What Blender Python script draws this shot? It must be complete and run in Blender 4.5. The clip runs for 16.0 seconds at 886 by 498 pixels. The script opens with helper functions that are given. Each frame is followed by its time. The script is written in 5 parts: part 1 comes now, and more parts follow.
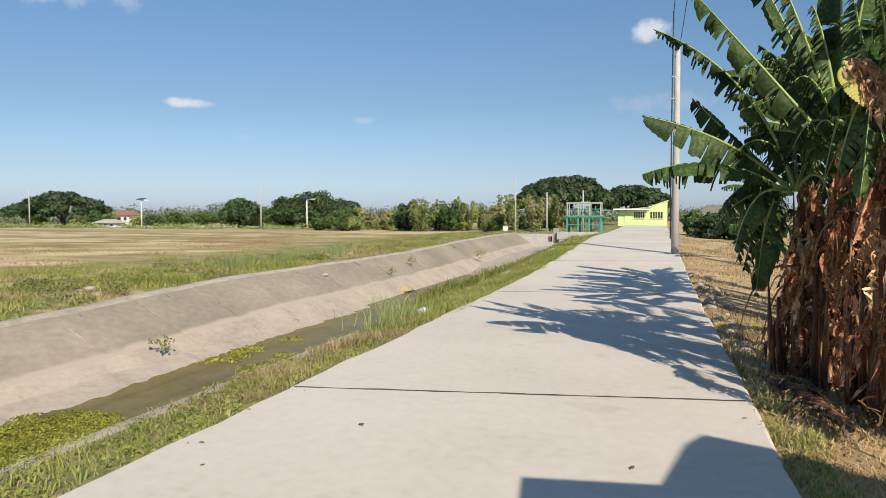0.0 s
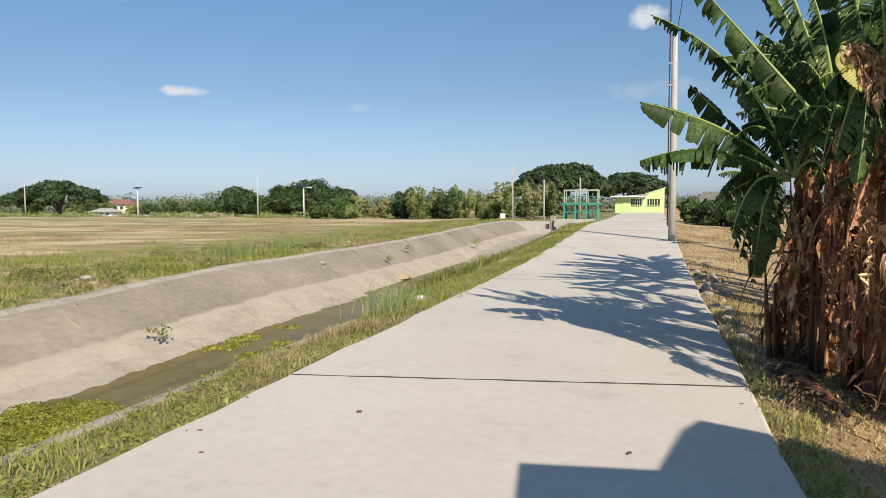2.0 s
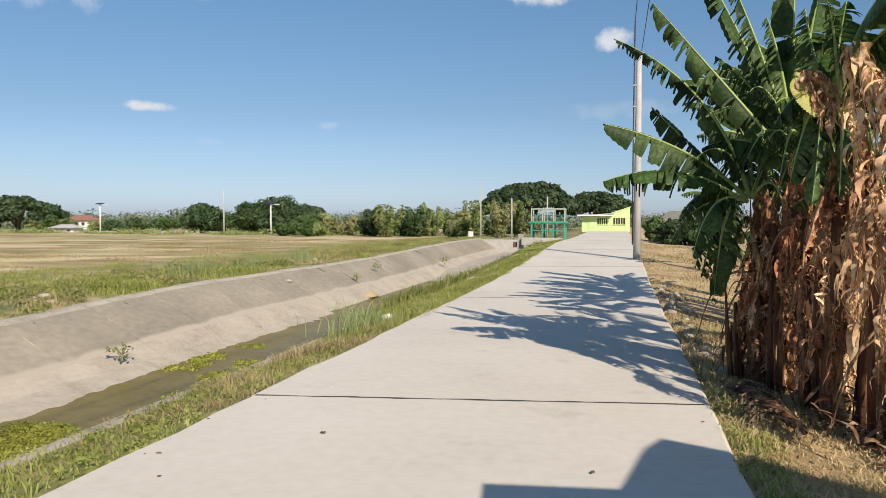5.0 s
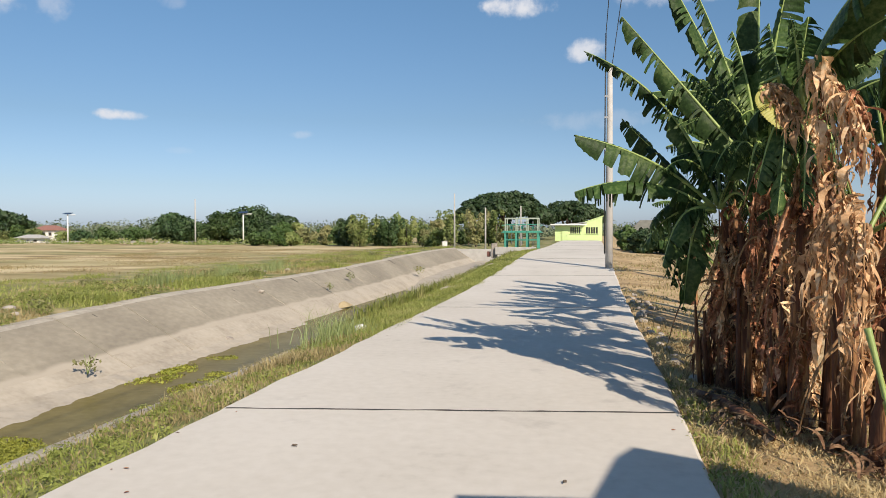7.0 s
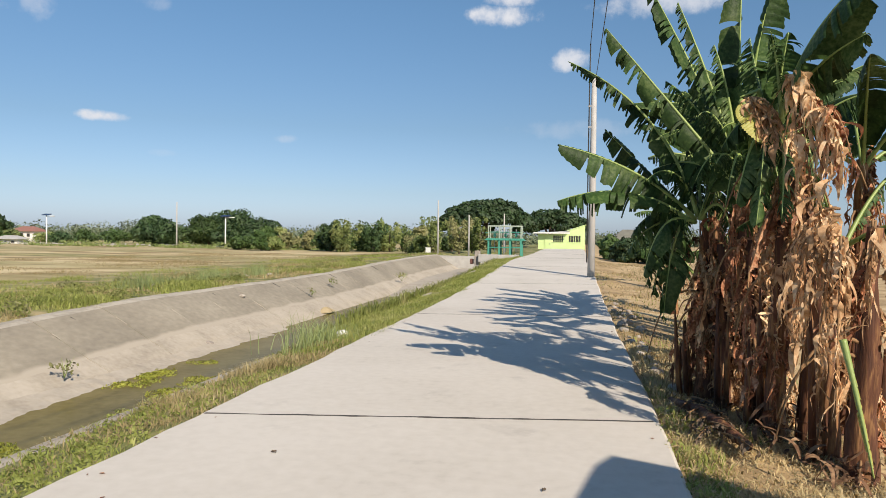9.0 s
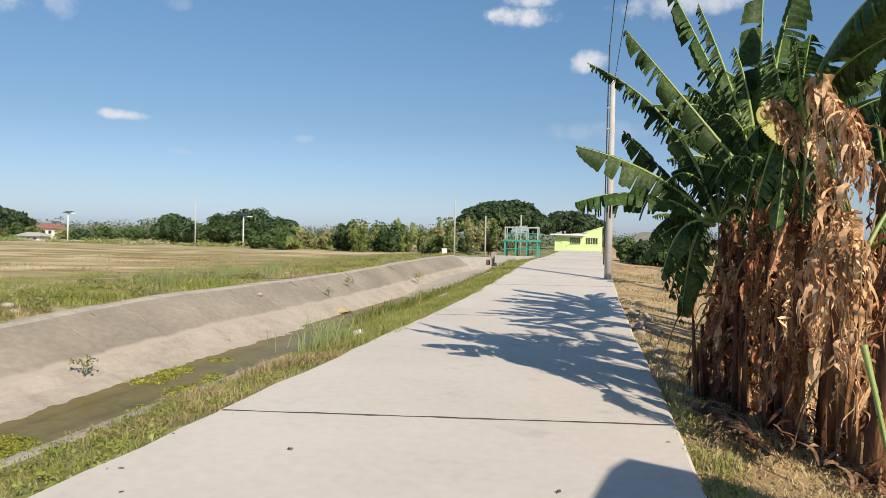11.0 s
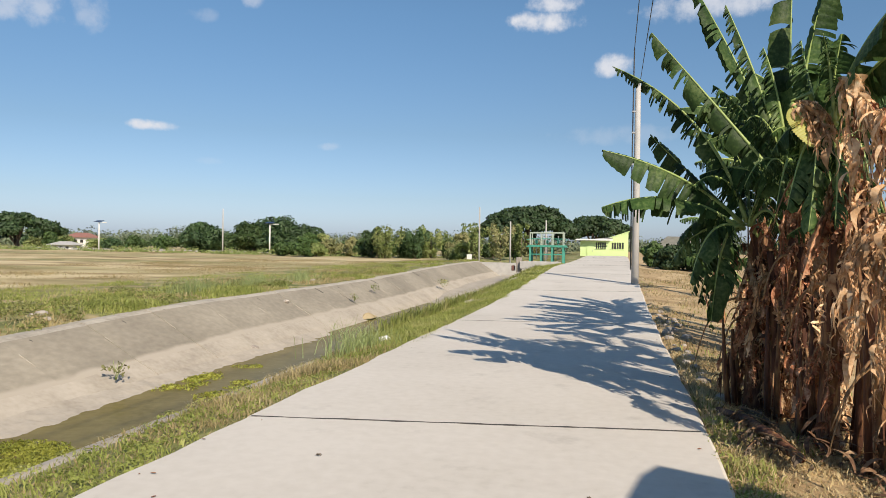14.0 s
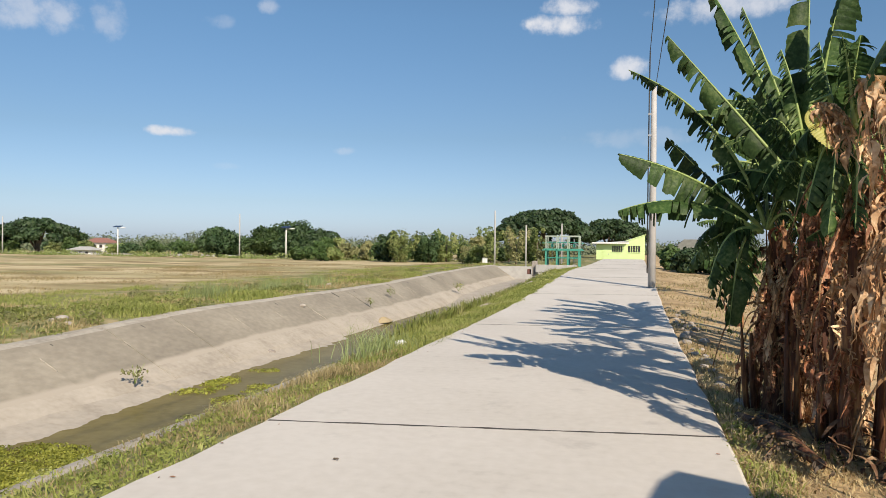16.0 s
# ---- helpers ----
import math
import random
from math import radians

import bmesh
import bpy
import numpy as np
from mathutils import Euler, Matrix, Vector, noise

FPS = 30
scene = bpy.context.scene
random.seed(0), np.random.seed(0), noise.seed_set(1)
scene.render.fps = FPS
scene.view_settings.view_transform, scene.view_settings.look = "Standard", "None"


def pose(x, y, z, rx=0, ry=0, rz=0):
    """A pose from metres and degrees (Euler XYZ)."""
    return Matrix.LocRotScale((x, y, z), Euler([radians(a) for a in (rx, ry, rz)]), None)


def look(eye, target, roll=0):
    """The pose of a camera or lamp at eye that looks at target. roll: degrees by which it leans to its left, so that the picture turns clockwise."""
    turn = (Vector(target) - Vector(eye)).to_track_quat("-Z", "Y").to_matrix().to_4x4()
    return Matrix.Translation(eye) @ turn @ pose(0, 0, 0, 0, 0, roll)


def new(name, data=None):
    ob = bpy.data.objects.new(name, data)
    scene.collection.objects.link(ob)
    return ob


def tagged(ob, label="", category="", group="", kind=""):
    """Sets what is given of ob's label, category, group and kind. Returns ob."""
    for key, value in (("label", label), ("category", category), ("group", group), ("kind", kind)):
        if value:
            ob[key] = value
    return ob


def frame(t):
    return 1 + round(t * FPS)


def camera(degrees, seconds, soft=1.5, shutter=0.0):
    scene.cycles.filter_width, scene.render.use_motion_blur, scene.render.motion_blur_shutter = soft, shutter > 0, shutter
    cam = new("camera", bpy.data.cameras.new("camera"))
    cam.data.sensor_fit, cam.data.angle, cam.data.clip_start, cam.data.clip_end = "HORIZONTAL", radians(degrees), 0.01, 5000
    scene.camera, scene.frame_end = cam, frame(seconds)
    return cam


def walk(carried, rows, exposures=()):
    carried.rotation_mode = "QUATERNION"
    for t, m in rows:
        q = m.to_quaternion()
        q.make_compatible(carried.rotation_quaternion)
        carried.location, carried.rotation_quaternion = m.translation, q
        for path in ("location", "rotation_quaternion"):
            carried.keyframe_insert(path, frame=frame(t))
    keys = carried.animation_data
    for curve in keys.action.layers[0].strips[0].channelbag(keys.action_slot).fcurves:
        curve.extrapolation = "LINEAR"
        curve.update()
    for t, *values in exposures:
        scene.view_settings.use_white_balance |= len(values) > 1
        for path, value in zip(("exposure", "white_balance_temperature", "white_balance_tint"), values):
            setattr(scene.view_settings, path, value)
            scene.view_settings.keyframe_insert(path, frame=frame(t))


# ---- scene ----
cam = camera(63.8, 16.0, soft=0.85)
PATH = [
    (0, (-0.002, 0.017, 1.641), (-0.576, 1.93, 1.547), 0.0),
    (0.5, (-0.004, 0.025, 1.644), (-0.554, 1.945, 1.543), 0.3),
    (1, (-0.008, 0.024, 1.64), (-0.564, 1.943, 1.536), 0.2),
    (1.5, (-0.002, 0.019, 1.644), (-0.574, 1.933, 1.543), -0.1),
    (2, (-0.004, 0.024, 1.636), (-0.57, 1.937, 1.508), -0.2),
    (2.5, (-0.007, 0.015, 1.639), (-0.599, 1.92, 1.501), -0.9),
    (3, (-0.007, 0.016, 1.641), (-0.578, 1.928, 1.508), -0.3),
    (3.5, (-0.004, 0.022, 1.647), (-0.581, 1.934, 1.542), -0.4),
    (4, (0.003, 0.027, 1.643), (-0.539, 1.95, 1.556), -0.1),
    (6.5, (0.04, 0.012, 1.662), (-0.394, 1.964, 1.595), -0.1),
    (7, (0.038, 0.02, 1.66), (-0.373, 1.977, 1.608), 0.0),
    (7.5, (0.045, 0.021, 1.66), (-0.352, 1.981, 1.609), -0.1),
    (8, (0.05, 0.024, 1.666), (-0.327, 1.988, 1.623), -0.3),
    (8.5, (0.056, 0.006, 1.671), (-0.292, 1.975, 1.636), 0.2),
    (9, (0.044, 0.007, 1.664), (-0.321, 1.973, 1.631), 0.8),
    (11.5, (0.038, -0.007, 1.66), (-0.374, 1.95, 1.631), 1.3),
    (12, (0.022, 0.007, 1.655), (-0.382, 1.966, 1.632), 1.4),
    (12.5, (0.025, 0.0, 1.654), (-0.407, 1.953, 1.62), 1.4),
    (13, (0.01, 0.023, 1.644), (-0.443, 1.971, 1.623), 0.9),
    (13.5, (0.041, -0.03, 1.647), (-0.432, 1.914, 1.633), 0.8),
    (14, (0.027, -0.009, 1.659), (-0.451, 1.933, 1.643), 0.9),
    (14.5, (0.028, -0.01, 1.662), (-0.461, 1.93, 1.654), 1.0),
    (15, (0.033, -0.012, 1.665), (-0.452, 1.928, 1.651), 1.0),
    (15.5, (0.023, -0.012, 1.667), (-0.48, 1.924, 1.656), 0.8),
    (16, (0.025, -0.019, 1.666), (-0.495, 1.912, 1.66), 0.7),
]
walk(cam, [(t, look(eye, target, roll)) for t, eye, target, roll in PATH])

# ---- world, sun ----
SUN_TO = Vector((0.6 * math.cos(radians(34)), -0.8 * math.cos(radians(34)), math.sin(radians(34)))).normalized()
world = bpy.data.worlds.new("world")
scene.world = world
world.use_nodes = True
wn, wl = world.node_tree.nodes, world.node_tree.links
wn.clear()


def wmath(op, a, b=None, c=None):
    n = wn.new("ShaderNodeMath")
    n.operation = op
    for i, v in enumerate((a, b, c)):
        if v is None:
            continue
        if isinstance(v, (int, float)):
            n.inputs[i].default_value = v
        else:
            wl.new(v, n.inputs[i])
    return n.outputs[0]


sky = wn.new("ShaderNodeTexSky")
sky.sky_type = "NISHITA"
sky.sun_disc = False
sky.sun_elevation = radians(34)
sky.sun_rotation = math.atan2(SUN_TO.x, SUN_TO.y)
sky.air_density, sky.dust_density, sky.ozone_density = 1.0, 0.8, 3.0
coord = wn.new("ShaderNodeTexCoord")
sep = wn.new("ShaderNodeSeparateXYZ")
wl.new(coord.outputs["Generated"], sep.inputs[0])
az = wmath("ARCTAN2", sep.outputs[0], sep.outputs[1])
el = wmath("ARCSINE", sep.outputs[2])
fluff = wn.new("ShaderNodeTexNoise")
fluff.inputs["Scale"].default_value = 34
fluff.inputs["Detail"].default_value = 7
fluff.inputs["Roughness"].default_value = 0.6
wl.new(coord.outputs["Generated"], fluff.inputs["Vector"])
wobble = wmath("SUBTRACT", fluff.outputs[0], 0.5)
# fair-weather clouds: azimuth, elevation, half width, half height in degrees, density
CLOUDS = [(-36.3, 8.4, 1.9, 0.42, 1.0), (-0.8, 13.8, 1.6, 0.95, 0.9), (-23.1, 7.5, 1.0, 0.35, 0.3),
          (-6.0, 17.2, 3.0, 0.8, 1.0), (-5.3, 18.5, 2.0, 0.8, 0.9), (6.6, 17.6, 5.2, 1.1, 0.75),
          (-45.2, 15.8, 3.2, 1.5, 0.5), (-40.4, 16.0, 1.3, 1.5, 0.35), (-29.0, 18.0, 0.8, 0.6, 0.4),
          (-32.6, 16.6, 1.2, 0.5, 0.2), (0.0, 8.6, 5.0, 0.8, 0.18), (-32.0, 6.0, 1.2, 0.3, 0.12)]
total = None
for a, e, w, h, k in CLOUDS:
    u = wmath("DIVIDE", wmath("SUBTRACT", az, radians(a)), radians(w))
    v = wmath("DIVIDE", wmath("SUBTRACT", el, radians(e)), radians(h))
    d = wmath("ADD", wmath("MULTIPLY", u, u), wmath("MULTIPLY", v, v))
    d = wmath("ADD", d, wmath("MULTIPLY", wobble, 3.4))
    f = wn.new("ShaderNodeMapRange")
    f.interpolation_type = "SMOOTHSTEP"
    f.inputs["From Min"].default_value, f.inputs["From Max"].default_value = 1.25, -0.3
    f.inputs["To Min"].default_value, f.inputs["To Max"].default_value = 0.0, k
    wl.new(d, f.inputs["Value"])
    total = f.outputs[0] if total is None else wmath("MAXIMUM", total, f.outputs[0])
tint = wn.new("ShaderNodeMix")
tint.data_type, tint.blend_type = "RGBA", "MULTIPLY"
tint.inputs["Factor"].default_value = 1.0
wl.new(sky.outputs[0], tint.inputs["A"])
height = wn.new("ShaderNodeValToRGB")
wl.new(wmath("MULTIPLY", el, 2.0), height.inputs[0])
height.color_ramp.elements.new(0.4)
height.color_ramp.elements.new(0.5)
for e, (p, c) in zip(height.color_ramp.elements, ((0.0, (1.05, 1.2, 1.75)), (0.12, (0.98, 1.05, 1.28)), (0.3, (0.92, 1.0, 1.08)), (0.62, (0.97, 1.16, 1.22)))):
    e.position, e.color = p, (*c, 1)
wl.new(height.outputs[0], tint.inputs["B"])
veil = wn.new("ShaderNodeMix")
veil.data_type = "RGBA"
wl.new(total, veil.inputs["Factor"])
wl.new(tint.outputs["Result"], veil.inputs["A"])
veil.inputs["B"].default_value = (8.6, 8.7, 9.2, 1)
back = wn.new("ShaderNodeBackground")
back.inputs["Strength"].default_value = 0.076
wl.new(veil.outputs["Result"], back.inputs["Color"])
wout = wn.new("ShaderNodeOutputWorld")
wl.new(back.outputs[0], wout.inputs[0])

sun = new("sun", bpy.data.lights.new("sun", "SUN"))
sun.data.energy, sun.data.angle, sun.data.color = 5.0, radians(0.55), (1.0, 0.865, 0.715)
sun.matrix_world = look(SUN_TO * 50, (0, 0, 0))
scene.view_settings.exposure = 0.24


# ---- materials ----
def material(name, colours, scale=3.0, fine=40.0, rough=0.85, bump=0.3, stretch=(1, 1, 1), spread=0.0, metal=0.0, through_light=0.0, object_space=False, contrast=(0.3, 0.7)):
    """colours: dark to light, mixed by a coarse and a fine noise; spread: how far single pieces differ in brightness."""
    m = bpy.data.materials.new(name)
    m.use_nodes = True
    n, l = m.node_tree.nodes, m.node_tree.links
    bsdf = n["Principled BSDF"]
    place = n.new("ShaderNodeNewGeometry" if not object_space else "ShaderNodeTexCoord")
    mapping = n.new("ShaderNodeMapping")
    mapping.inputs["Scale"].default_value = stretch
    l.new(place.outputs["Position" if not object_space else "Object"], mapping.inputs["Vector"])
    coarse, small = n.new("ShaderNodeTexNoise"), n.new("ShaderNodeTexNoise")
    for tex, s, d in ((coarse, scale, 5), (small, fine, 6)):
        tex.inputs["Scale"].default_value, tex.inputs["Detail"].default_value = s, d
        l.new(mapping.outputs[0], tex.inputs["Vector"])
    blend = n.new("ShaderNodeMix")
    blend.inputs["Factor"].default_value = 0.4
    l.new(coarse.outputs[0], blend.inputs["A"])
    l.new(small.outputs[0], blend.inputs["B"])
    ramp = n.new("ShaderNodeValToRGB")
    k = len(colours)
    while len(ramp.color_ramp.elements) < k:
        ramp.color_ramp.elements.new(0.5)
    for i, c in enumerate(colours):
        ramp.color_ramp.elements[i].position = contrast[0] + (contrast[1] - contrast[0]) * i / max(1, k - 1)
        ramp.color_ramp.elements[i].color = (*c, 1)
    l.new(blend.outputs["Result"], ramp.inputs[0])
    colour = ramp.outputs[0]
    if spread:
        info = n.new("ShaderNodeNewGeometry")
        oi = n.new("ShaderNodeObjectInfo")
        add = n.new("ShaderNodeMath")
        add.operation = "ADD"
        l.new(info.outputs["Random Per Island"], add.inputs[0])
        l.new(oi.outputs["Random"], add.inputs[1])
        vary = n.new("ShaderNodeMapRange")
        vary.inputs["From Max"].default_value = 2.0
        vary.inputs["To Min"].default_value, vary.inputs["To Max"].default_value = 1 - spread, 1 + spread
        l.new(add.outputs[0], vary.inputs["Value"])
        hsv = n.new("ShaderNodeHueSaturation")
        l.new(colour, hsv.inputs["Color"])
        l.new(vary.outputs[0], hsv.inputs["Value"])
        colour = hsv.outputs[0]
    l.new(colour, bsdf.inputs["Base Color"])
    bsdf.inputs["Roughness"].default_value, bsdf.inputs["Metallic"].default_value = rough, metal
    if bump:
        b = n.new("ShaderNodeBump")
        b.inputs["Strength"].default_value, b.inputs["Distance"].default_value = bump, 0.02
        l.new(small.outputs[0], b.inputs["Height"])
        l.new(b.outputs[0], bsdf.inputs["Normal"])
    if through_light:
        t = n.new("ShaderNodeBsdfTranslucent")
        l.new(colour, t.inputs["Color"])
        mix = n.new("ShaderNodeMixShader")
        mix.inputs[0].default_value = through_light
        l.new(bsdf.outputs[0], mix.inputs[1])
        l.new(t.outputs[0], mix.inputs[2])
        l.new(mix.outputs[0], n["Material Output"].inputs[0])
    return m


M_ROAD = material("road_concrete", [(0.47, 0.435, 0.37), (0.585, 0.545, 0.475), (0.64, 0.6, 0.53)], 0.45, 9, 0.85, 0.05, contrast=(0.25, 0.6))
M_JOINT = material("joint_filler", [(0.03, 0.028, 0.025), (0.08, 0.07, 0.06)], 6, 60)
M_LINING = material("canal_concrete", [(0.2, 0.177, 0.138), (0.28, 0.249, 0.193), (0.375, 0.335, 0.262)], 0.4, 5, 0.9, 0.2, (1.6, 1, 1), 0.07)
M_STRIP = material("silty_concrete", [(0.31, 0.272, 0.215), (0.42, 0.372, 0.3), (0.49, 0.44, 0.36)], 1.2, 9, 0.9, 0.3)
M_LIP = material("worn_concrete_lip", [(0.26, 0.235, 0.19), (0.42, 0.38, 0.31), (0.5, 0.46, 0.38)], 1.6, 8, 0.9, 0.3)
M_MORTAR = material("pale_mortar", [(0.27, 0.245, 0.2), (0.46, 0.41, 0.335)], 2, 12, 0.9, 0.3)

def silt_line(m, colour, x0, x1):
    """A ragged silt tide-mark that covers the foot of the slope."""
    n, l = m.node_tree.nodes, m.node_tree.links
    bsdf = n["Principled BSDF"]
    old = bsdf.inputs["Base Color"].links[0].from_socket
    geo, sep = n.new("ShaderNodeNewGeometry"), n.new("ShaderNodeSeparateXYZ")
    l.new(geo.outputs["Position"], sep.inputs[0])
    tex = n.new("ShaderNodeTexNoise")
    tex.inputs["Scale"].default_value, tex.inputs["Detail"].default_value = 0.9, 8
    l.new(geo.outputs["Position"], tex.inputs["Vector"])
    shift = n.new("ShaderNodeMath")
    shift.operation = "MULTIPLY_ADD"
    l.new(tex.outputs[0], shift.inputs[0])
    shift.inputs[1].default_value = 0.3
    l.new(sep.outputs["X"], shift.inputs[2])
    reach = n.new("ShaderNodeMapRange")
    reach.interpolation_type = "SMOOTHSTEP"
    reach.inputs["From Min"].default_value, reach.inputs["From Max"].default_value = x0 + 0.15, x1 + 0.15
    l.new(shift.outputs[0], reach.inputs["Value"])
    mix = n.new("ShaderNodeMix")
    mix.data_type = "RGBA"
    l.new(reach.outputs[0], mix.inputs["Factor"])
    l.new(old, mix.inputs["A"])
    mix.inputs["B"].default_value = (*colour, 1)
    l.new(mix.outputs["Result"], bsdf.inputs["Base Color"])


silt_line(M_LINING, (0.42, 0.372, 0.3), -9.9, -9.78)


def smudges(m, dark):
    """Sparse faint grey stains."""
    n, l = m.node_tree.nodes, m.node_tree.links
    bsdf = n["Principled BSDF"]
    old = bsdf.inputs["Base Color"].links[0].from_socket
    geo, tex = n.new("ShaderNodeNewGeometry"), n.new("ShaderNodeTexNoise")
    tex.inputs["Scale"].default_value, tex.inputs["Detail"].default_value, tex.inputs["Roughness"].default_value = 1.1, 9, 0.62
    l.new(geo.outputs["Position"], tex.inputs["Vector"])
    reach = n.new("ShaderNodeMapRange")
    reach.inputs["From Min"].default_value, reach.inputs["From Max"].default_value = 0.6, 0.84
    l.new(tex.outputs[0], reach.inputs["Value"])
    mix = n.new("ShaderNodeMix")
    mix.data_type = "RGBA"
    l.new(reach.outputs[0], mix.inputs["Factor"])
    l.new(old, mix.inputs["A"])
    mix.inputs["B"].default_value = (*dark, 1)
    l.new(mix.outputs["Result"], bsdf.inputs["Base Color"])


smudges(M_ROAD, (0.36, 0.33, 0.29))
M_CONCRETE = material("grey_concrete", [(0.3, 0.29, 0.27), (0.46, 0.45, 0.42)], 2.5, 45, 0.85, 0.2)
M_POLE = material("pale_concrete", [(0.33, 0.325, 0.31), (0.48, 0.47, 0.45)], 2.5, 45, 0.85, 0.15)
M_WATER = material("murky_water", [(0.13, 0.105, 0.03), (0.22, 0.18, 0.065)], 1.2, 7, 0.2, 0.1)
M_WATER.node_tree.nodes["Principled BSDF"].inputs["IOR"].default_value = 1.09
M_GRASS = material("verge_grass", [(0.14, 0.18, 0.03), (0.26, 0.29, 0.07), (0.42, 0.39, 0.17)], 0.9, 6, 0.7, 0, spread=0.45, through_light=0.3)
M_DRYGRASS = material("dry_grass", [(0.2, 0.17, 0.07), (0.36, 0.29, 0.14), (0.42, 0.36, 0.2)], 1.2, 8, 0.8, 0, spread=0.35, through_light=0.25)
M_STRAW = material("trodden_straw", [(0.36, 0.28, 0.13), (0.56, 0.45, 0.24), (0.68, 0.57, 0.34)], 1.2, 8, 0.8, 0, spread=0.35, through_light=0.25)
M_REED = material("reed_green", [(0.19, 0.25, 0.08), (0.32, 0.36, 0.16)], 2, 8, 0.6, 0, spread=0.35, through_light=0.3)
M_CREEPER = material("creeper_green", [(0.2, 0.23, 0.03), (0.4, 0.4, 0.065)], 2, 10, 0.6, 0, spread=0.5, through_light=0.3)
M_BLADE = material("banana_blade", [(0.01, 0.024, 0.008), (0.042, 0.08, 0.022), (0.16, 0.21, 0.075)], 2.2, 30, 0.5, 0.25, spread=0.6, through_light=0.12)
M_BLADE.node_tree.nodes["Principled BSDF"].inputs["Specular IOR Level"].default_value = 0.15
M_RIB = material("banana_midrib", [(0.2, 0.28, 0.07), (0.32, 0.4, 0.13)], 3, 30, 0.45, 0.1)
M_YELLOW = material("yellowing_blade", [(0.38, 0.4, 0.07), (0.55, 0.5, 0.14)], 3, 30, 0.5, 0.1, through_light=0.3)
M_DEAD = material("dead_blade", [(0.05, 0.016, 0.009), (0.34, 0.135, 0.062), (0.8, 0.52, 0.31)], 5.5, 34, 0.7, 0.5, spread=0.85, through_light=0.2)
M_DEADPALE = material("pale_dead_blade", [(0.26, 0.11, 0.045), (0.66, 0.41, 0.21), (0.92, 0.74, 0.5)], 4.0, 26, 0.75, 0.4, spread=0.5, through_light=0.25)
M_DEADRIB = material("dead_midrib", [(0.16, 0.08, 0.035), (0.36, 0.22, 0.1)], 4, 30, 0.8, 0.2)
M_STEM = material("banana_stem", [(0.022, 0.009, 0.006), (0.11, 0.042, 0.02), (0.44, 0.24, 0.09)], 4, 24, 0.8, 0.6, (1.6, 1.6, 0.2))
M_LITTER = material("leaf_litter", [(0.03, 0.014, 0.008), (0.15, 0.08, 0.04), (0.42, 0.28, 0.16)], 3.0, 24, 0.85, 0.4, spread=0.7, through_light=0.1)
M_BARK = material("bark", [(0.07, 0.05, 0.035), (0.17, 0.13, 0.09)], 3, 25, 0.9, 0.5, (1, 1, 0.3))
M_TREE = material("tree_leaves", [(0.025, 0.055, 0.012), (0.055, 0.1, 0.022), (0.1, 0.15, 0.04)], 0.35, 2.0, 0.6, 0, spread=0.45, through_light=0.2)
M_DARKTREE = material("dark_tree_leaves", [(0.018, 0.042, 0.014), (0.04, 0.078, 0.024), (0.065, 0.11, 0.034)], 0.3, 2.0, 0.6, 0, spread=0.45, through_light=0.15)
M_SHRUB = material("shrub_leaves", [(0.13, 0.15, 0.05), (0.23, 0.23, 0.09), (0.34, 0.31, 0.16)], 0.5, 3.0, 0.7, 0, spread=0.4, through_light=0.2)
M_FEATHER = material("feathery_leaves", [(0.1, 0.15, 0.035), (0.2, 0.25, 0.075), (0.36, 0.36, 0.15)], 0.6, 3.0, 0.7, 0, spread=0.45, through_light=0.3)
M_LIME = material("lime_paint", [(0.5, 0.64, 0.27), (0.58, 0.72, 0.35)], 1.5, 20, 0.6, 0.05)
M_DARK = material("dark_opening", [(0.02, 0.02, 0.02), (0.05, 0.045, 0.04)], 2, 20, 0.3, 0)
M_GATE = material("green_enamel", [(0.04, 0.23, 0.165), (0.08, 0.32, 0.24)], 4, 40, 0.45, 0.1)
M_PALE = material("pale_enamel", [(0.28, 0.34, 0.27), (0.42, 0.47, 0.39)], 4, 40, 0.5, 0.1)
M_ROOF = material("sheet_roof", [(0.3, 0.31, 0.31), (0.45, 0.46, 0.46)], 2, 20, 0.5, 0.1, metal=0.2)
M_OLDROOF = material("weathered_roof", [(0.14, 0.14, 0.11), (0.24, 0.23, 0.19)], 2, 20, 0.7, 0.1)
M_REDROOF = material("red_roof", [(0.25, 0.12, 0.09), (0.34, 0.17, 0.13)], 2, 20, 0.6, 0.1)
M_WHITE = material("white_paint", [(0.6, 0.59, 0.56), (0.78, 0.77, 0.74)], 3, 30, 0.7, 0.1)
M_STONE = material("rubble", [(0.22, 0.19, 0.16), (0.42, 0.38, 0.33)], 4, 30, 0.9, 0.5, spread=0.3)
M_BRICKRED = material("rusty_red", [(0.1, 0.045, 0.035), (0.19, 0.085, 0.065)], 5, 30, 0.8, 0.3)
M_STEEL = material("galvanised_steel", [(0.3, 0.31, 0.32), (0.45, 0.46, 0.47)], 4, 40, 0.45, 0.05, metal=0.6)
M_CABLE = material("black_cable", [(0.015, 0.015, 0.015), (0.035, 0.035, 0.035)], 5, 30, 0.6, 0)
M_PANEL = material("solar_panel", [(0.015, 0.02, 0.05), (0.03, 0.04, 0.08)], 5, 30, 0.2, 0)
# distance haze is mixed into this paler, greyer leaf colour
M_HAZE = material("haze_tinted_leaves", [(0.085, 0.115, 0.065), (0.13, 0.165, 0.095), (0.19, 0.215, 0.13)], 0.1, 0.8, 0.8, 0, spread=0.3)
M_SACK = material("straw_sack", [(0.36, 0.28, 0.15), (0.5, 0.4, 0.24)], 5, 40, 0.9, 0.3)


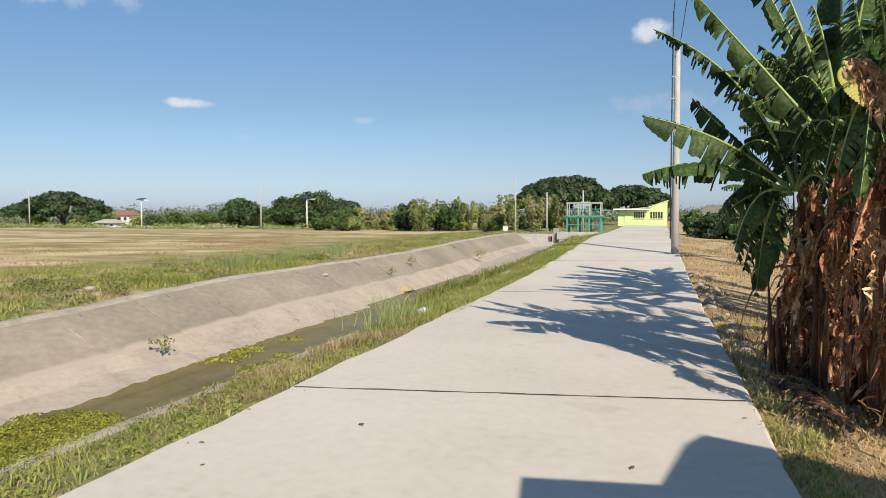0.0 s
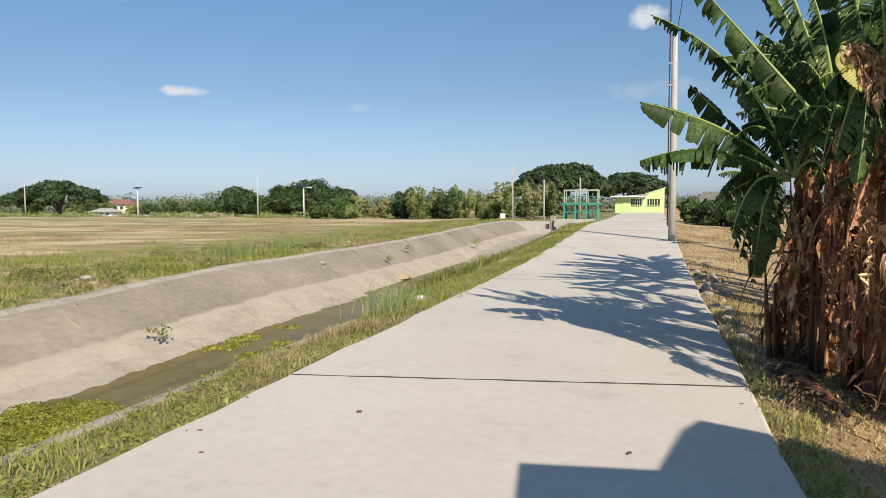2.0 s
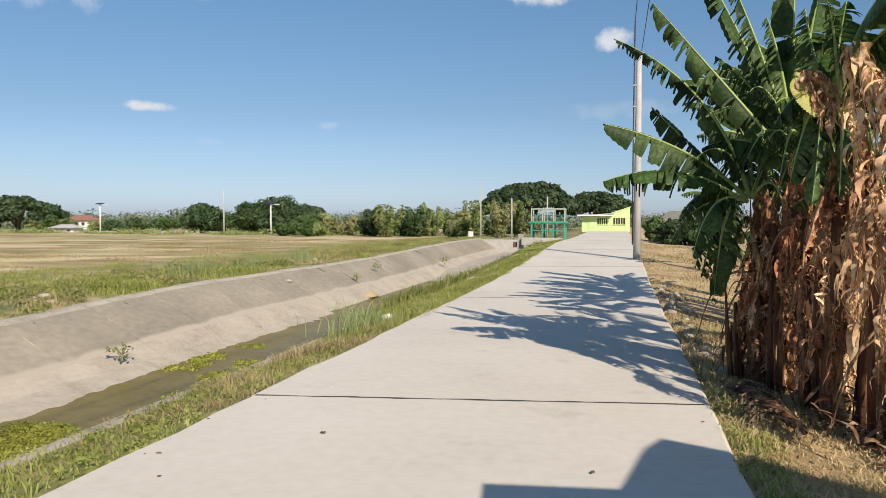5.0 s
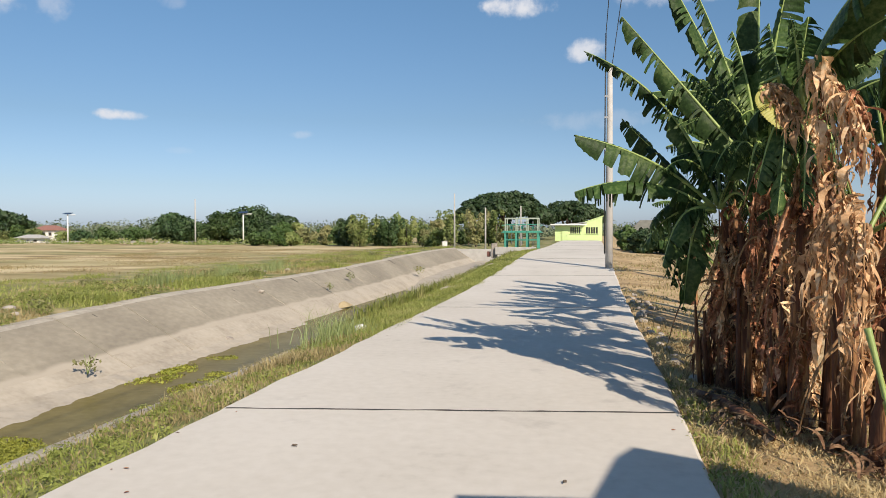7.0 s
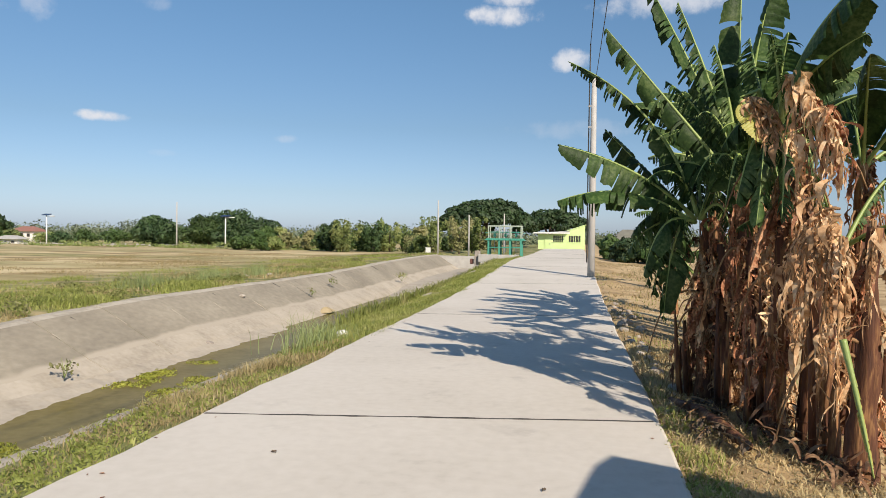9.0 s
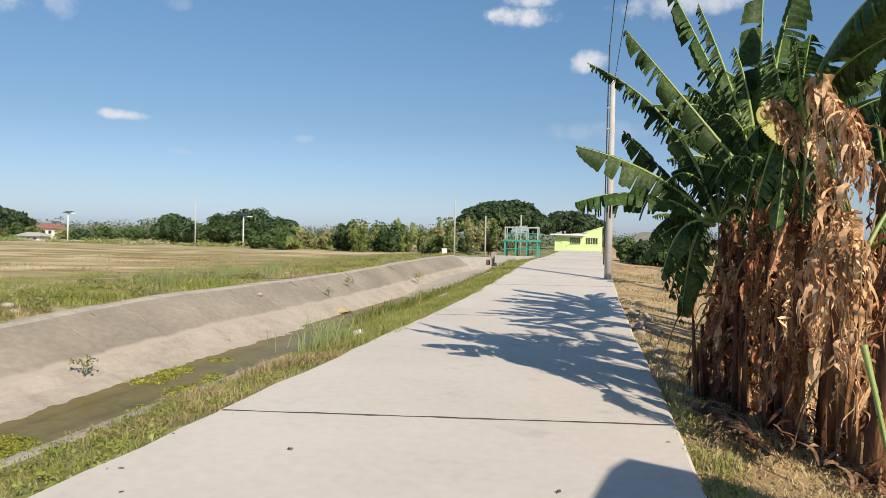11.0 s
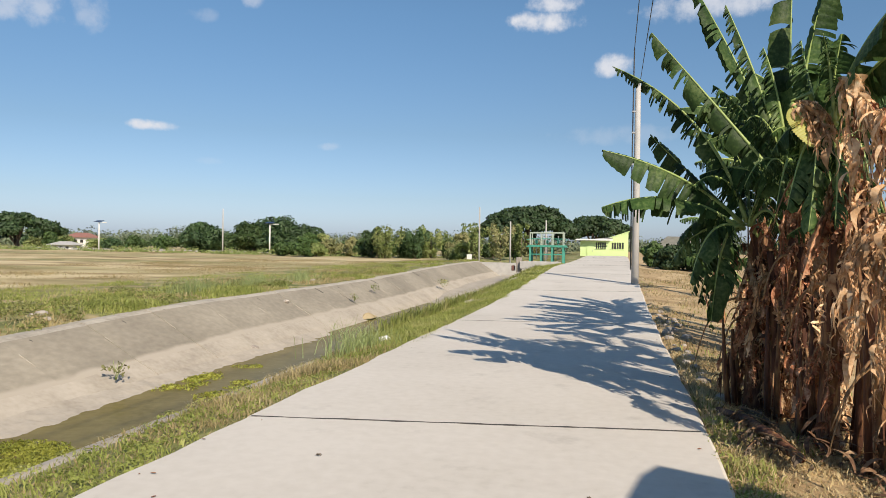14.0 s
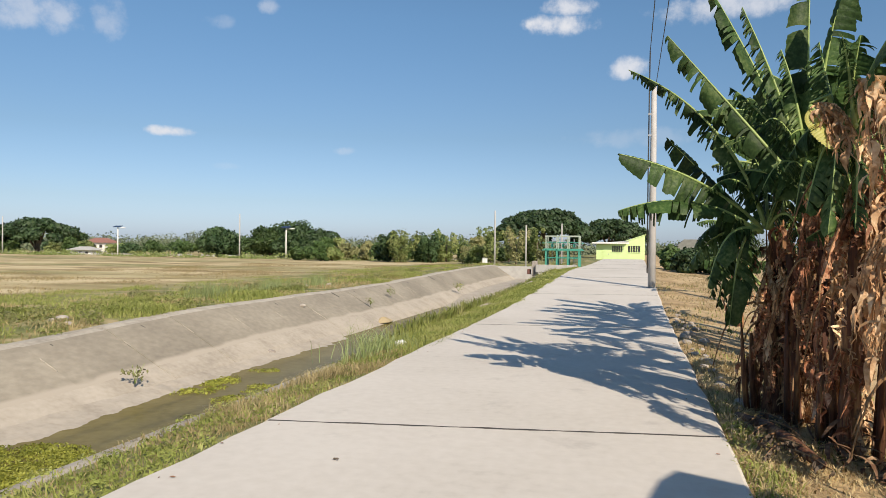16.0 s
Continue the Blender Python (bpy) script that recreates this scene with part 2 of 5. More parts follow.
def ground_material():
    m = bpy.data.materials.new("earth_and_fields")
    m.use_nodes = True
    n, l = m.node_tree.nodes, m.node_tree.links
    bsdf = n["Principled BSDF"]
    bsdf.inputs["Roughness"].default_value = 0.95
    geo = n.new("ShaderNodeNewGeometry")
    xyz = n.new("ShaderNodeSeparateXYZ")
    l.new(geo.outputs["Position"], xyz.inputs[0])

    def tex(scale, detail=5, stretch=(1, 1, 1)):
        mp = n.new("ShaderNodeMapping")
        mp.inputs["Scale"].default_value = stretch
        l.new(geo.outputs["Position"], mp.inputs["Vector"])
        t = n.new("ShaderNodeTexNoise")
        t.inputs["Scale"].default_value, t.inputs["Detail"].default_value = scale, detail
        l.new(mp.outputs[0], t.inputs["Vector"])
        return t.outputs[0]

    def ramp(fac, stops):
        r = n.new("ShaderNodeValToRGB")
        while len(r.color_ramp.elements) < len(stops):
            r.color_ramp.elements.new(0.5)
        for e, (p, c) in zip(r.color_ramp.elements, stops):
            e.position, e.color = p, (*c, 1)
        l.new(fac, r.inputs[0])
        return r.outputs[0]

    def mixc(fac, a, b):
        x = n.new("ShaderNodeMix")
        x.data_type = "RGBA"
        l.new(fac, x.inputs["Factor"])
        l.new(a, x.inputs["A"])
        l.new(b, x.inputs["B"])
        return x.outputs["Result"]

    def rng(v, a, b):
        r = n.new("ShaderNodeMapRange")
        r.inputs["From Min"].default_value, r.inputs["From Max"].default_value = a, b
        l.new(v, r.inputs["Value"])
        return r.outputs[0]

    def add(a, b, k):
        x = n.new("ShaderNodeMath")
        x.operation = "MULTIPLY_ADD"
        l.new(b, x.inputs[0])
        x.inputs[1].default_value = k
        l.new(a, x.inputs[2])
        return x.outputs[0]

    straw = ramp(tex(0.6, 9, (0.3, 0.6, 1)), [(0.34, (0.22, 0.15, 0.06)), (0.46, (0.42, 0.32, 0.16)), (0.6, (0.6, 0.5, 0.29))])
    tan = ramp(tex(0.9, 8), [(0.3, (0.27, 0.21, 0.09)), (0.5, (0.43, 0.35, 0.17)), (0.7, (0.54, 0.46, 0.27))])
    green = ramp(tex(1.4, 7), [(0.3, (0.08, 0.1, 0.025)), (0.5, (0.19, 0.2, 0.06)), (0.66, (0.4, 0.32, 0.17))])
    edge = add(xyz.outputs[0], tex(0.22, 4), 9.0)
    field = rng(edge, -13.5, -20.0)
    patch = rng(tex(0.1, 5, (0.3, 1, 1)), 0.5, 0.62)
    olive = ramp(tex(0.8, 8, (0.5, 1, 1)), [(0.3, (0.13, 0.14, 0.04)), (0.5, (0.27, 0.25, 0.09)), (0.68, (0.46, 0.38, 0.2))])
    weedy = rng(tex(0.07, 6, (0.22, 1, 1)), 0.47, 0.6)
    left = mixc(field, green, mixc(weedy, mixc(patch, straw, tan), olive))
    side = rng(xyz.outputs[0], -0.9, -1.1)
    clump = rng(tex(0.7, 6), 0.66, 0.8)
    soil = ramp(tex(1.1, 8), [(0.3, (0.28, 0.19, 0.09)), (0.5, (0.45, 0.32, 0.165)), (0.7, (0.57, 0.44, 0.25))])
    right = mixc(clump, soil, green)
    colour = mixc(side, right, left)
    l.new(colour, bsdf.inputs["Base Color"])
    b = n.new("ShaderNodeBump")
    b.inputs["Strength"].default_value, b.inputs["Distance"].default_value = 0.6, 0.06
    l.new(tex(9, 8), b.inputs["Height"])
    l.new(b.outputs[0], bsdf.inputs["Normal"])
    return m


M_EARTH = ground_material()


# ---- building helpers ----
def mesh_from(name, verts, faces, mat, smooth=False):
    me = bpy.data.meshes.new(name)
    me.from_pydata([tuple(v) for v in verts], [], faces)
    me.update()
    me.materials.append(mat)
    if smooth:
        me.shade_smooth()
    return me


def part(name, bm, mat, parent, label="", smooth=False):
    me = bpy.data.meshes.new(name)
    bm.to_mesh(me)
    bm.free()
    me.materials.append(mat)
    if smooth:
        me.shade_smooth()
    ob = new(name, me)
    ob.parent = parent
    if label:
        ob["label"] = label
    return ob


def part_mesh(name, me, parent, label=""):
    ob = new(name, me)
    ob.parent = parent
    if label:
        ob["label"] = label
    return ob


def thing(name, at, label, category, group="", kind="", turn=0.0):
    ob = new(name)
    ob.empty_display_size = 0.1
    ob.matrix_world = pose(*at, 0, 0, turn)
    return tagged(ob, label, category, group, kind)


def box_into(bm, size, at, bevel=0.0, turn=None):
    out = bmesh.ops.create_cube(bm, size=1)
    m = Matrix.Translation(at) @ (turn.to_4x4() if turn else Matrix()) @ Matrix.Diagonal((*size, 1))
    bmesh.ops.transform(bm, matrix=m, verts=out["verts"])
    if bevel:
        edges = list({e for v in out["verts"] for e in v.link_edges})
        bmesh.ops.bevel(bm, geom=edges, offset=bevel, segments=1, affect="EDGES")


def box(size, at, bevel=0.0):
    bm = bmesh.new()
    box_into(bm, size, at, bevel)
    return bm


def tube_data(points, radii, sides=8):
    pts = [Vector(p) for p in points]
    verts, faces = [], []
    for i, p in enumerate(pts):
        t = (pts[min(i + 1, len(pts) - 1)] - pts[max(i - 1, 0)]).normalized()
        a = t.cross(Vector((0.3, 0.9, 0.2))).normalized()
        b = t.cross(a)
        for k in range(sides):
            w = 2 * math.pi * k / sides
            verts.append(p + (a * math.cos(w) + b * math.sin(w)) * radii[i])
    for i in range(len(pts) - 1):
        for k in range(sides):
            q = (k + 1) % sides
            faces.append((i * sides + k, i * sides + q, (i + 1) * sides + q, (i + 1) * sides + k))
    faces.append(tuple(range(sides - 1, -1, -1)))
    faces.append(tuple(range((len(pts) - 1) * sides, len(pts) * sides)))
    return verts, faces


def tube(name, points, radii, mat, parent, sides=8, label=""):
    v, f = tube_data(points, radii, sides)
    return part_mesh(name, mesh_from(name, v, f, mat, True), parent, label)


def smooth01(a, b, x):
    t = min(1.0, max(0.0, (x - a) / (b - a)))
    return t * t * (3 - 2 * t)


# ---- the lie of the land ----
def road_z(y):
    return 0.52 * smooth01(15, 44, y) + 0.16 * smooth01(44, 62, y) - 0.5 * smooth01(66, 110, y)


def bank_z(y):
    return -0.37 + 0.31 * smooth01(6, 18, y) + 0.3 * smooth01(28, 50, y) - 0.5 * smooth01(70, 110, y)


def road_left(y):
    return -3.36 + 0.5 * smooth01(38, 58, y)


CANAL_END = 58.0


def ground_z(x, y):
    r, b = road_z(y), bank_z(y)
    dip = 1 - smooth01(CANAL_END, CANAL_END + 2.5, y)
    level = -0.32 - 0.5 * smooth01(60, 200, y)
    knots = [(-60, level - 0.1), (-24, level), (-15, b - 0.2), (-12.4, b + 0.02), (-11.3, b - 0.035), (-11.2, b - 0.05),
             (-11.1, b - 0.12), (-8.9, b + (-1.55 - b) * dip - 0.05), (-6.2, r + (-1.6 - r) * dip - 0.05), (-4.86, r - 0.42 * dip - 0.1), (-4.8, r - 0.3 * dip - 0.03),
             (-3.5, r - 0.07), (-3.3, r - 0.1), (0.8, r - 0.1), (0.95, r - 0.035), (2.2, r - 0.16), (6, r - 0.35), (30, r * 0.6 - 0.4), (60, level)]
    if x <= knots[0][0]:
        z = knots[0][1]
    elif x >= knots[-1][0]:
        z = knots[-1][1]
    else:
        for (xa, za), (xb, zb) in zip(knots, knots[1:]):
            if xa <= x <= xb:
                z = za + (zb - za) * (x - xa) / (xb - xa)
                break
    if x < -12.4 or x > 1.1:
        z += 0.05 * noise.noise((x * 0.45, y * 0.45, 1.3)) + 0.1 * smooth01(14, 40, abs(x)) * noise.noise((x * 0.08, y * 0.08, 5.0))
    return z


def build_ground():
    xs = [-3000, -1500, -800, -400, -250, -180, -130, -95, -75, -60, -50, -42, -36, -31, -27, -24] + [-22 + 0.8 * i for i in range(12)] \
        + [-12.4, -11.9, -11.3, -11.2, -11.1, -8.9, -6.2, -4.86, -4.8, -4.4, -3.9, -3.5, -3.3, -1.2, 0.8, 0.95] + [1.15 + 0.35 * i for i in range(14)] \
        + [7, 9, 12, 16, 22, 30, 45, 60, 90, 150, 300, 600, 1500, 3000]
    ys = [-600, -200, -80, -40, -20, -10, -5, -2] + [0.5 * i for i in range(0, 60)] + [30 + i for i in range(0, 30)] \
        + [60 + 4 * i for i in range(20)] + [145, 160, 180, 210, 250, 320, 420, 600, 900, 1500, 3000]
    verts = [(x, y, ground_z(x, y)) for y in ys for x in xs]
    k = len(xs)
    faces = [(j * k + i, j * k + i + 1, (j + 1) * k + i + 1, (j + 1) * k + i) for j in range(len(ys) - 1) for i in range(k - 1)]
    ob = new("ground", mesh_from("ground", verts, faces, M_EARTH, True))
    tagged(ob, "dry straw-coloured fields with grassy canal banks and earth verges", "ground", kind="structure")


build_ground()


# ---- road ----
def build_road():
    road = thing("road", (0, 0, 0), "pale concrete farm road cast in long slabs", "road", kind="structure")
    joints = [-34.6, -25.6, -16.6, -7.6, 6.42, 15.4, 24.4, 33.4, 42.4, 51.4, 60.4, 70.0, 84.0]
    skew = 0.165
    gap = 0.016

    def row(y, rnd):
        xl = road_left(y) + rnd.uniform(-0.035, 0.035)
        xr = 0.83 + rnd.uniform(-0.02, 0.02)
        return [(xl, y + (xl + 1.25) * skew), (xl + 0.03, y + (xl + 1.25) * skew), (-1.25, y), (xr - 0.03, y + (xr + 1.25) * skew), (xr, y + (xr + 1.25) * skew)]

    for a, b in zip(joints, joints[1:]):
        rnd = random.Random(int(a * 10))
        n = max(4, int((b - a) / 0.6))
        verts, faces = [], []
        for i in range(n + 1):
            y = a + gap / 2 + (b - a - gap) * i / n
            r = row(y, rnd)
            for j, (x, yy) in enumerate(r):
                verts.append((x, yy, road_z(yy) - (0.02 if j in (0, 4) else 0.0)))
        base = len(verts)
        for i in range(n + 1):
            for j in (0, 4):
                x, yy, z = verts[i * 5 + j]
                verts.append((x, yy, z - 0.2))
        for i in range(n):
            for j in range(4):
                faces.append((i * 5 + j, i * 5 + j + 1, i * 5 + j + 6, i * 5 + j + 5))
            faces.append((base + i * 2, i * 5, i * 5 + 5, base + i * 2 + 2))
            faces.append((i * 5 + 4, base + i * 2 + 1, base + i * 2 + 3, i * 5 + 9))
        faces.append((base, base + 1, 4, 3, 2, 1, 0))
        faces.append((n * 5, n * 5 + 1, n * 5 + 2, n * 5 + 3, n * 5 + 4, base + n * 2 + 1, base + n * 2))
        part_mesh("slab", mesh_from("slab", verts, faces, M_ROAD), road)
    for y in joints[1:-1]:
        xl, xr = road_left(y) + 0.05, 0.78
        w = 0.024 if y == 6.42 else 0.01
        verts, faces = [], []
        rnd = random.Random(int(y * 7))
        for i in range(25):
            x = xl + (xr - xl) * i / 24
            yy = y + (x + 1.25) * skew + rnd.uniform(-0.008, 0.008)
            ww = w * rnd.uniform(0.35, 1.2)
            verts += [(x, yy - ww, road_z(yy) - 0.002), (x, yy - ww * 0.8, road_z(yy) + 0.004), (x, yy + ww * 0.8, road_z(yy) + 0.004), (x, yy + ww, road_z(yy) - 0.002)]
        for i in range(24):
            for j in range(3):
                faces.append((i * 4 + j, i * 4 + 4 + j, i * 4 + 5 + j, i * 4 + 1 + j))
        part_mesh("joint", mesh_from("joint", verts, faces, M_JOINT), road, "dark bitumen joint filler")


build_road()


# ---- canal ----
def build_canal():
    canal = thing("canal_lining", (0, 0, 0), "weathered grey concrete canal lining with a pale silt line", "canal lining", kind="structure")
    # the far slope, from lip to toe: x, height above the bank
    lip = [(-11.5, -0.012), (-11.22, 0.003), (-11.04, -0.045)]
    far = [(-11.04, -0.045), (-10.8, -0.17), (-10.2, -0.52), (-9.72, -0.8)]
    toe = [(-9.72, -0.8), (-9.3, -1.02), (-8.75, -1.4)]
    y0, step = -9.0, 2.2
    while y0 < CANAL_END - 0.1:
        y1 = min(y0 + step, CANAL_END)
        for prof, mat, name in ((lip, M_LIP, "lip_panel"), (far, M_LINING, "panel"), (toe, M_STRIP, "toe_panel")):
            verts, faces = [], []
            lift = random.Random(int(y0 * 10)).uniform(-0.012, 0.012)
            n = 4
            for i in range(n + 1):
                y = y0 + 0.007 + (y1 - y0 - 0.014) * i / n
                b = bank_z(y)
                for x, z in prof:
                    if x == -9.72:
                        d = 0.07 * noise.noise((y * 0.9, 0.3, 9.0))
                        x, z = x + d, z - 0.6 * d
                    k = z / -1.4
                    verts.append((x + 0.02 * noise.noise((y, x, 0)), y, b + z + (-1.45 - (b - 1.4)) * max(0, k) * 0.6 + lift))
            m = len(prof)
            tops = len(verts)
            verts += [(x + 0.03, y, z - 0.1) for x, y, z in verts]
            for i in range(n):
                for j in range(m - 1):
                    faces.append((i * m + j, i * m + j + 1, (i + 1) * m + j + 1, (i + 1) * m + j))
            for i, flip in ((0, False), (n, True)):
                for j in range(m - 1):
                    f = (i * m + j, tops + i * m + j, tops + i * m + j + 1, i * m + j + 1)
                    faces.append(f[::-1] if flip else f)
            part_mesh(name, mesh_from(name, verts, faces, mat, False), canal)
        y0 = y1
    near = [(-4.45, -0.29), (-4.68, -0.28), (-4.82, -0.31), (-6.25, -1.5)]
    y0 = -9.0
    while y0 < CANAL_END - 0.1:
        y1 = min(y0 + step * 1.5, CANAL_END)
        verts, faces = [], []
        for i in range(5):
            y = y0 + 0.01 + (y1 - y0 - 0.02) * i / 4
            for x, z in near:
                verts.append((x + 0.03 * noise.noise((y * 0.7, x, 3)), y, road_z(y) * (1 if z > -1 else 0.3) + z))
        for i in range(4):
            for j in range(3):
                faces.append((i * 4 + j, (i + 1) * 4 + j, (i + 1) * 4 + j + 1, i * 4 + j + 1))
        part_mesh("near_panel", mesh_from("near_panel", [*verts], [f[::-1] for f in faces], M_STRIP), canal)
        y0 = y1
    verts, faces = [], []
    for i in range(60):
        y = -9 + (CANAL_END + 9) * i / 59
        z = -1.27
        verts += [(-9.6, y, z), (-5.2, y, z)]
    for i in range(59):
        faces.append((2 * i, 2 * i + 1, 2 * i + 3, 2 * i + 2))
    w = new("water", mesh_from("water", verts, faces, M_WATER))
    tagged(w, "shallow murky brown-green irrigation water in the canal", "water", kind="structure")


build_canal()


def silt_bed():
    verts, faces = [], []
    n, m = 50, 8
    for i in range(n + 1):
        y = 30 + (CANAL_END - 30) * i / n
        for j in range(m + 1):
            x = -9.15 + 3.5 * j / m
            verts.append((x, y, -1.36 + 0.5 * smooth01(31, 44, y + 2.5 * noise.noise((x, y * 0.3, 0))) + 0.04 * noise.noise((x * 2, y * 2, 2))))
    for i in range(n):
        for j in range(m):
            k = i * (m + 1) + j
            faces.append((k, k + 1, k + m + 2, k + m + 1))
    tagged(new("silt_bed", mesh_from("silt_bed", verts, faces, M_STRIP, True)), "pale dried silt on the canal bed", "silt", kind="structure")


silt_bed()


# ---- leaves and grass ----
def blades_mesh(name, spots, low, high, mat, width=0.012, lean=0.5, seed=1):
    """spots: (x, y, z, scale); each blade is a bent, tapered strip."""
    rnd = np.random.RandomState(seed)
    p = np.array(spots, float)
    n = len(p)
    h = rnd.uniform(low, high, n) * p[:, 3]
    a = rnd.uniform(0, 2 * np.pi, n)
    d = np.stack([np.cos(a), np.sin(a), np.zeros(n)], 1)
    s = np.stack([-np.sin(a), np.cos(a), np.zeros(n)], 1)
    turn = rnd.uniform(0, np.pi, n)
    s = s * np.cos(turn)[:, None] + d * np.sin(turn)[:, None]
    ln = rnd.uniform(0.1, lean, n)
    w = width * rnd.uniform(0.6, 1.5, n)
    up = np.array([0, 0, 1.0])
    b = p[:, :3] - up * 0.02
    mid = b + up * (h * 0.6)[:, None] + d * (h * ln * 0.35)[:, None]
    tip = b + up * (h * (1 - 0.3 * ln))[:, None] + d * (h * ln)[:, None]
    sw = s * w[:, None]
    verts = np.stack([b - sw, b + sw, mid + sw * 0.8, mid - sw * 0.8, tip], 1).reshape(-1, 3)
    faces = []
    for i in range(n):
        k = 5 * i
        faces.append((k, k + 1, k + 2, k + 3))
        faces.append((k + 3, k + 2, k + 4))
    return mesh_from(name, verts.tolist(), faces, mat)


def leaf_cloud(centres, radii, count, size, seed, flat=1.0, shell=0.5):
    """Leaf cards in clumps: each a slightly folded diamond."""
    rnd = np.random.RandomState(seed)
    c = np.array(centres, float)
    r = np.array(radii, float)
    w = (r ** 2).prod(axis=1) ** (1 / 3) if r.ndim == 2 else r ** 2
    which = rnd.choice(len(c), count, p=w / w.sum())
    d = rnd.normal(size=(count, 3))
    d /= np.linalg.norm(d, axis=1)[:, None]
    rad = (shell + (1 - shell) * rnd.uniform(0, 1, count)) ** 0.7
    rr = r[which] if r.ndim == 2 else np.repeat(r[which][:, None], 3, 1)
    p = c[which] + d * rr * rad[:, None] * np.array([1, 1, flat])
    nrm = d + rnd.normal(scale=0.55, size=(count, 3)) + np.array([0, 0, 0.35])
    nrm /= np.linalg.norm(nrm, axis=1)[:, None]
    t = np.cross(nrm, rnd.normal(size=(count, 3)))
    t /= np.linalg.norm(t, axis=1)[:, None]
    s = np.cross(nrm, t)
    sz = size * rnd.uniform(0.6, 1.4, count)[:, None]
    v = np.stack([p - t * sz, p + s * sz * 0.55 - nrm * sz * 0.15, p + t * sz, p - s * sz * 0.55 - nrm * sz * 0.15], 1).reshape(-1, 3)
    f = [(4 * i, 4 * i + 1, 4 * i + 2, 4 * i + 3) for i in range(count)]
    return v.tolist(), f


def tree(name, at, height, spread, mat, label, leaves=2600, size=0.35, kind_of="round", seed=0, trunk_r=0.25, group=""):
    rnd = random.Random(seed)
    ob = thing(name, at, label, "tree", group)
    crown_base = height * (0.13 if kind_of == "umbrella" else 0.05)
    top = [(0, 0, -0.3), (0.05 * spread * rnd.uniform(-1, 1), 0, crown_base * 0.6), (0.06 * spread * rnd.uniform(-1, 1), 0.02 * spread, height * 0.55)]
    tube("trunk", top, [trunk_r * 1.3, trunk_r, trunk_r * 0.55], M_BARK, ob, 8)
    centres, radii = [], []
    n = 75 if kind_of == "umbrella" else 24
    for i in range(n):
        a = 2.4 * i + rnd.uniform(-0.5, 0.5)
        q = math.sqrt((i + 0.5) / n) if kind_of == "umbrella" else math.sqrt(rnd.uniform(0, 1))
        if kind_of == "umbrella":
            dome = math.sqrt(max(0, 1 - (q * 0.95) ** 2))
            z = crown_base + (height - crown_base) * (0.1 + 0.72 * dome * rnd.uniform(0.75, 1.0))
            rr = spread * rnd.uniform(0.11, 0.2)
            centres.append((q * spread * 0.92 * math.cos(a), q * spread * 0.92 * math.sin(a), z))
            radii.append((rr, rr, rr * 0.62))
        elif kind_of == "wispy":
            zf = (i // 6 + 0.5) / 4
            fan = 0.25 + 0.75 * zf
            w = 2.4 * (i % 6) + 0.3 * seed
            rr = spread * rnd.uniform(0.14, 0.34)
            centres.append((spread * rnd.uniform(0.3, 1.0) * fan * math.cos(w), spread * 0.8 * fan * math.sin(w), height * (0.12 + 0.85 * zf * rnd.uniform(0.75, 1.05))))
            radii.append((rr * 0.8, rr * 0.8, rr * 1.5))
        else:
            zf = rnd.uniform(0.0, 1.0)
            wid = math.sin(math.pi * (0.22 + 0.68 * zf)) ** 0.7
            rr = spread * rnd.uniform(0.26, 0.42)
            centres.append((q * spread * 0.7 * wid * math.cos(a), q * spread * 0.7 * wid * math.sin(a), crown_base + rr * 0.5 + (height - crown_base - rr * 1.4) * zf))
            radii.append((rr, rr, rr * 0.8))
    for i in range(5):
        c = centres[i * 3 % n]
        tube("limb", [(0, 0, crown_base * 0.7), (c[0] * 0.5, c[1] * 0.5, (crown_base + c[2]) * 0.5), c], [trunk_r * 0.6, trunk_r * 0.35, trunk_r * 0.12], M_BARK, ob, 6)
    v, f = leaf_cloud(centres, radii, leaves, size, seed + 11)
    part_mesh("crown", mesh_from("crown", v, f, mat), ob)
    return ob


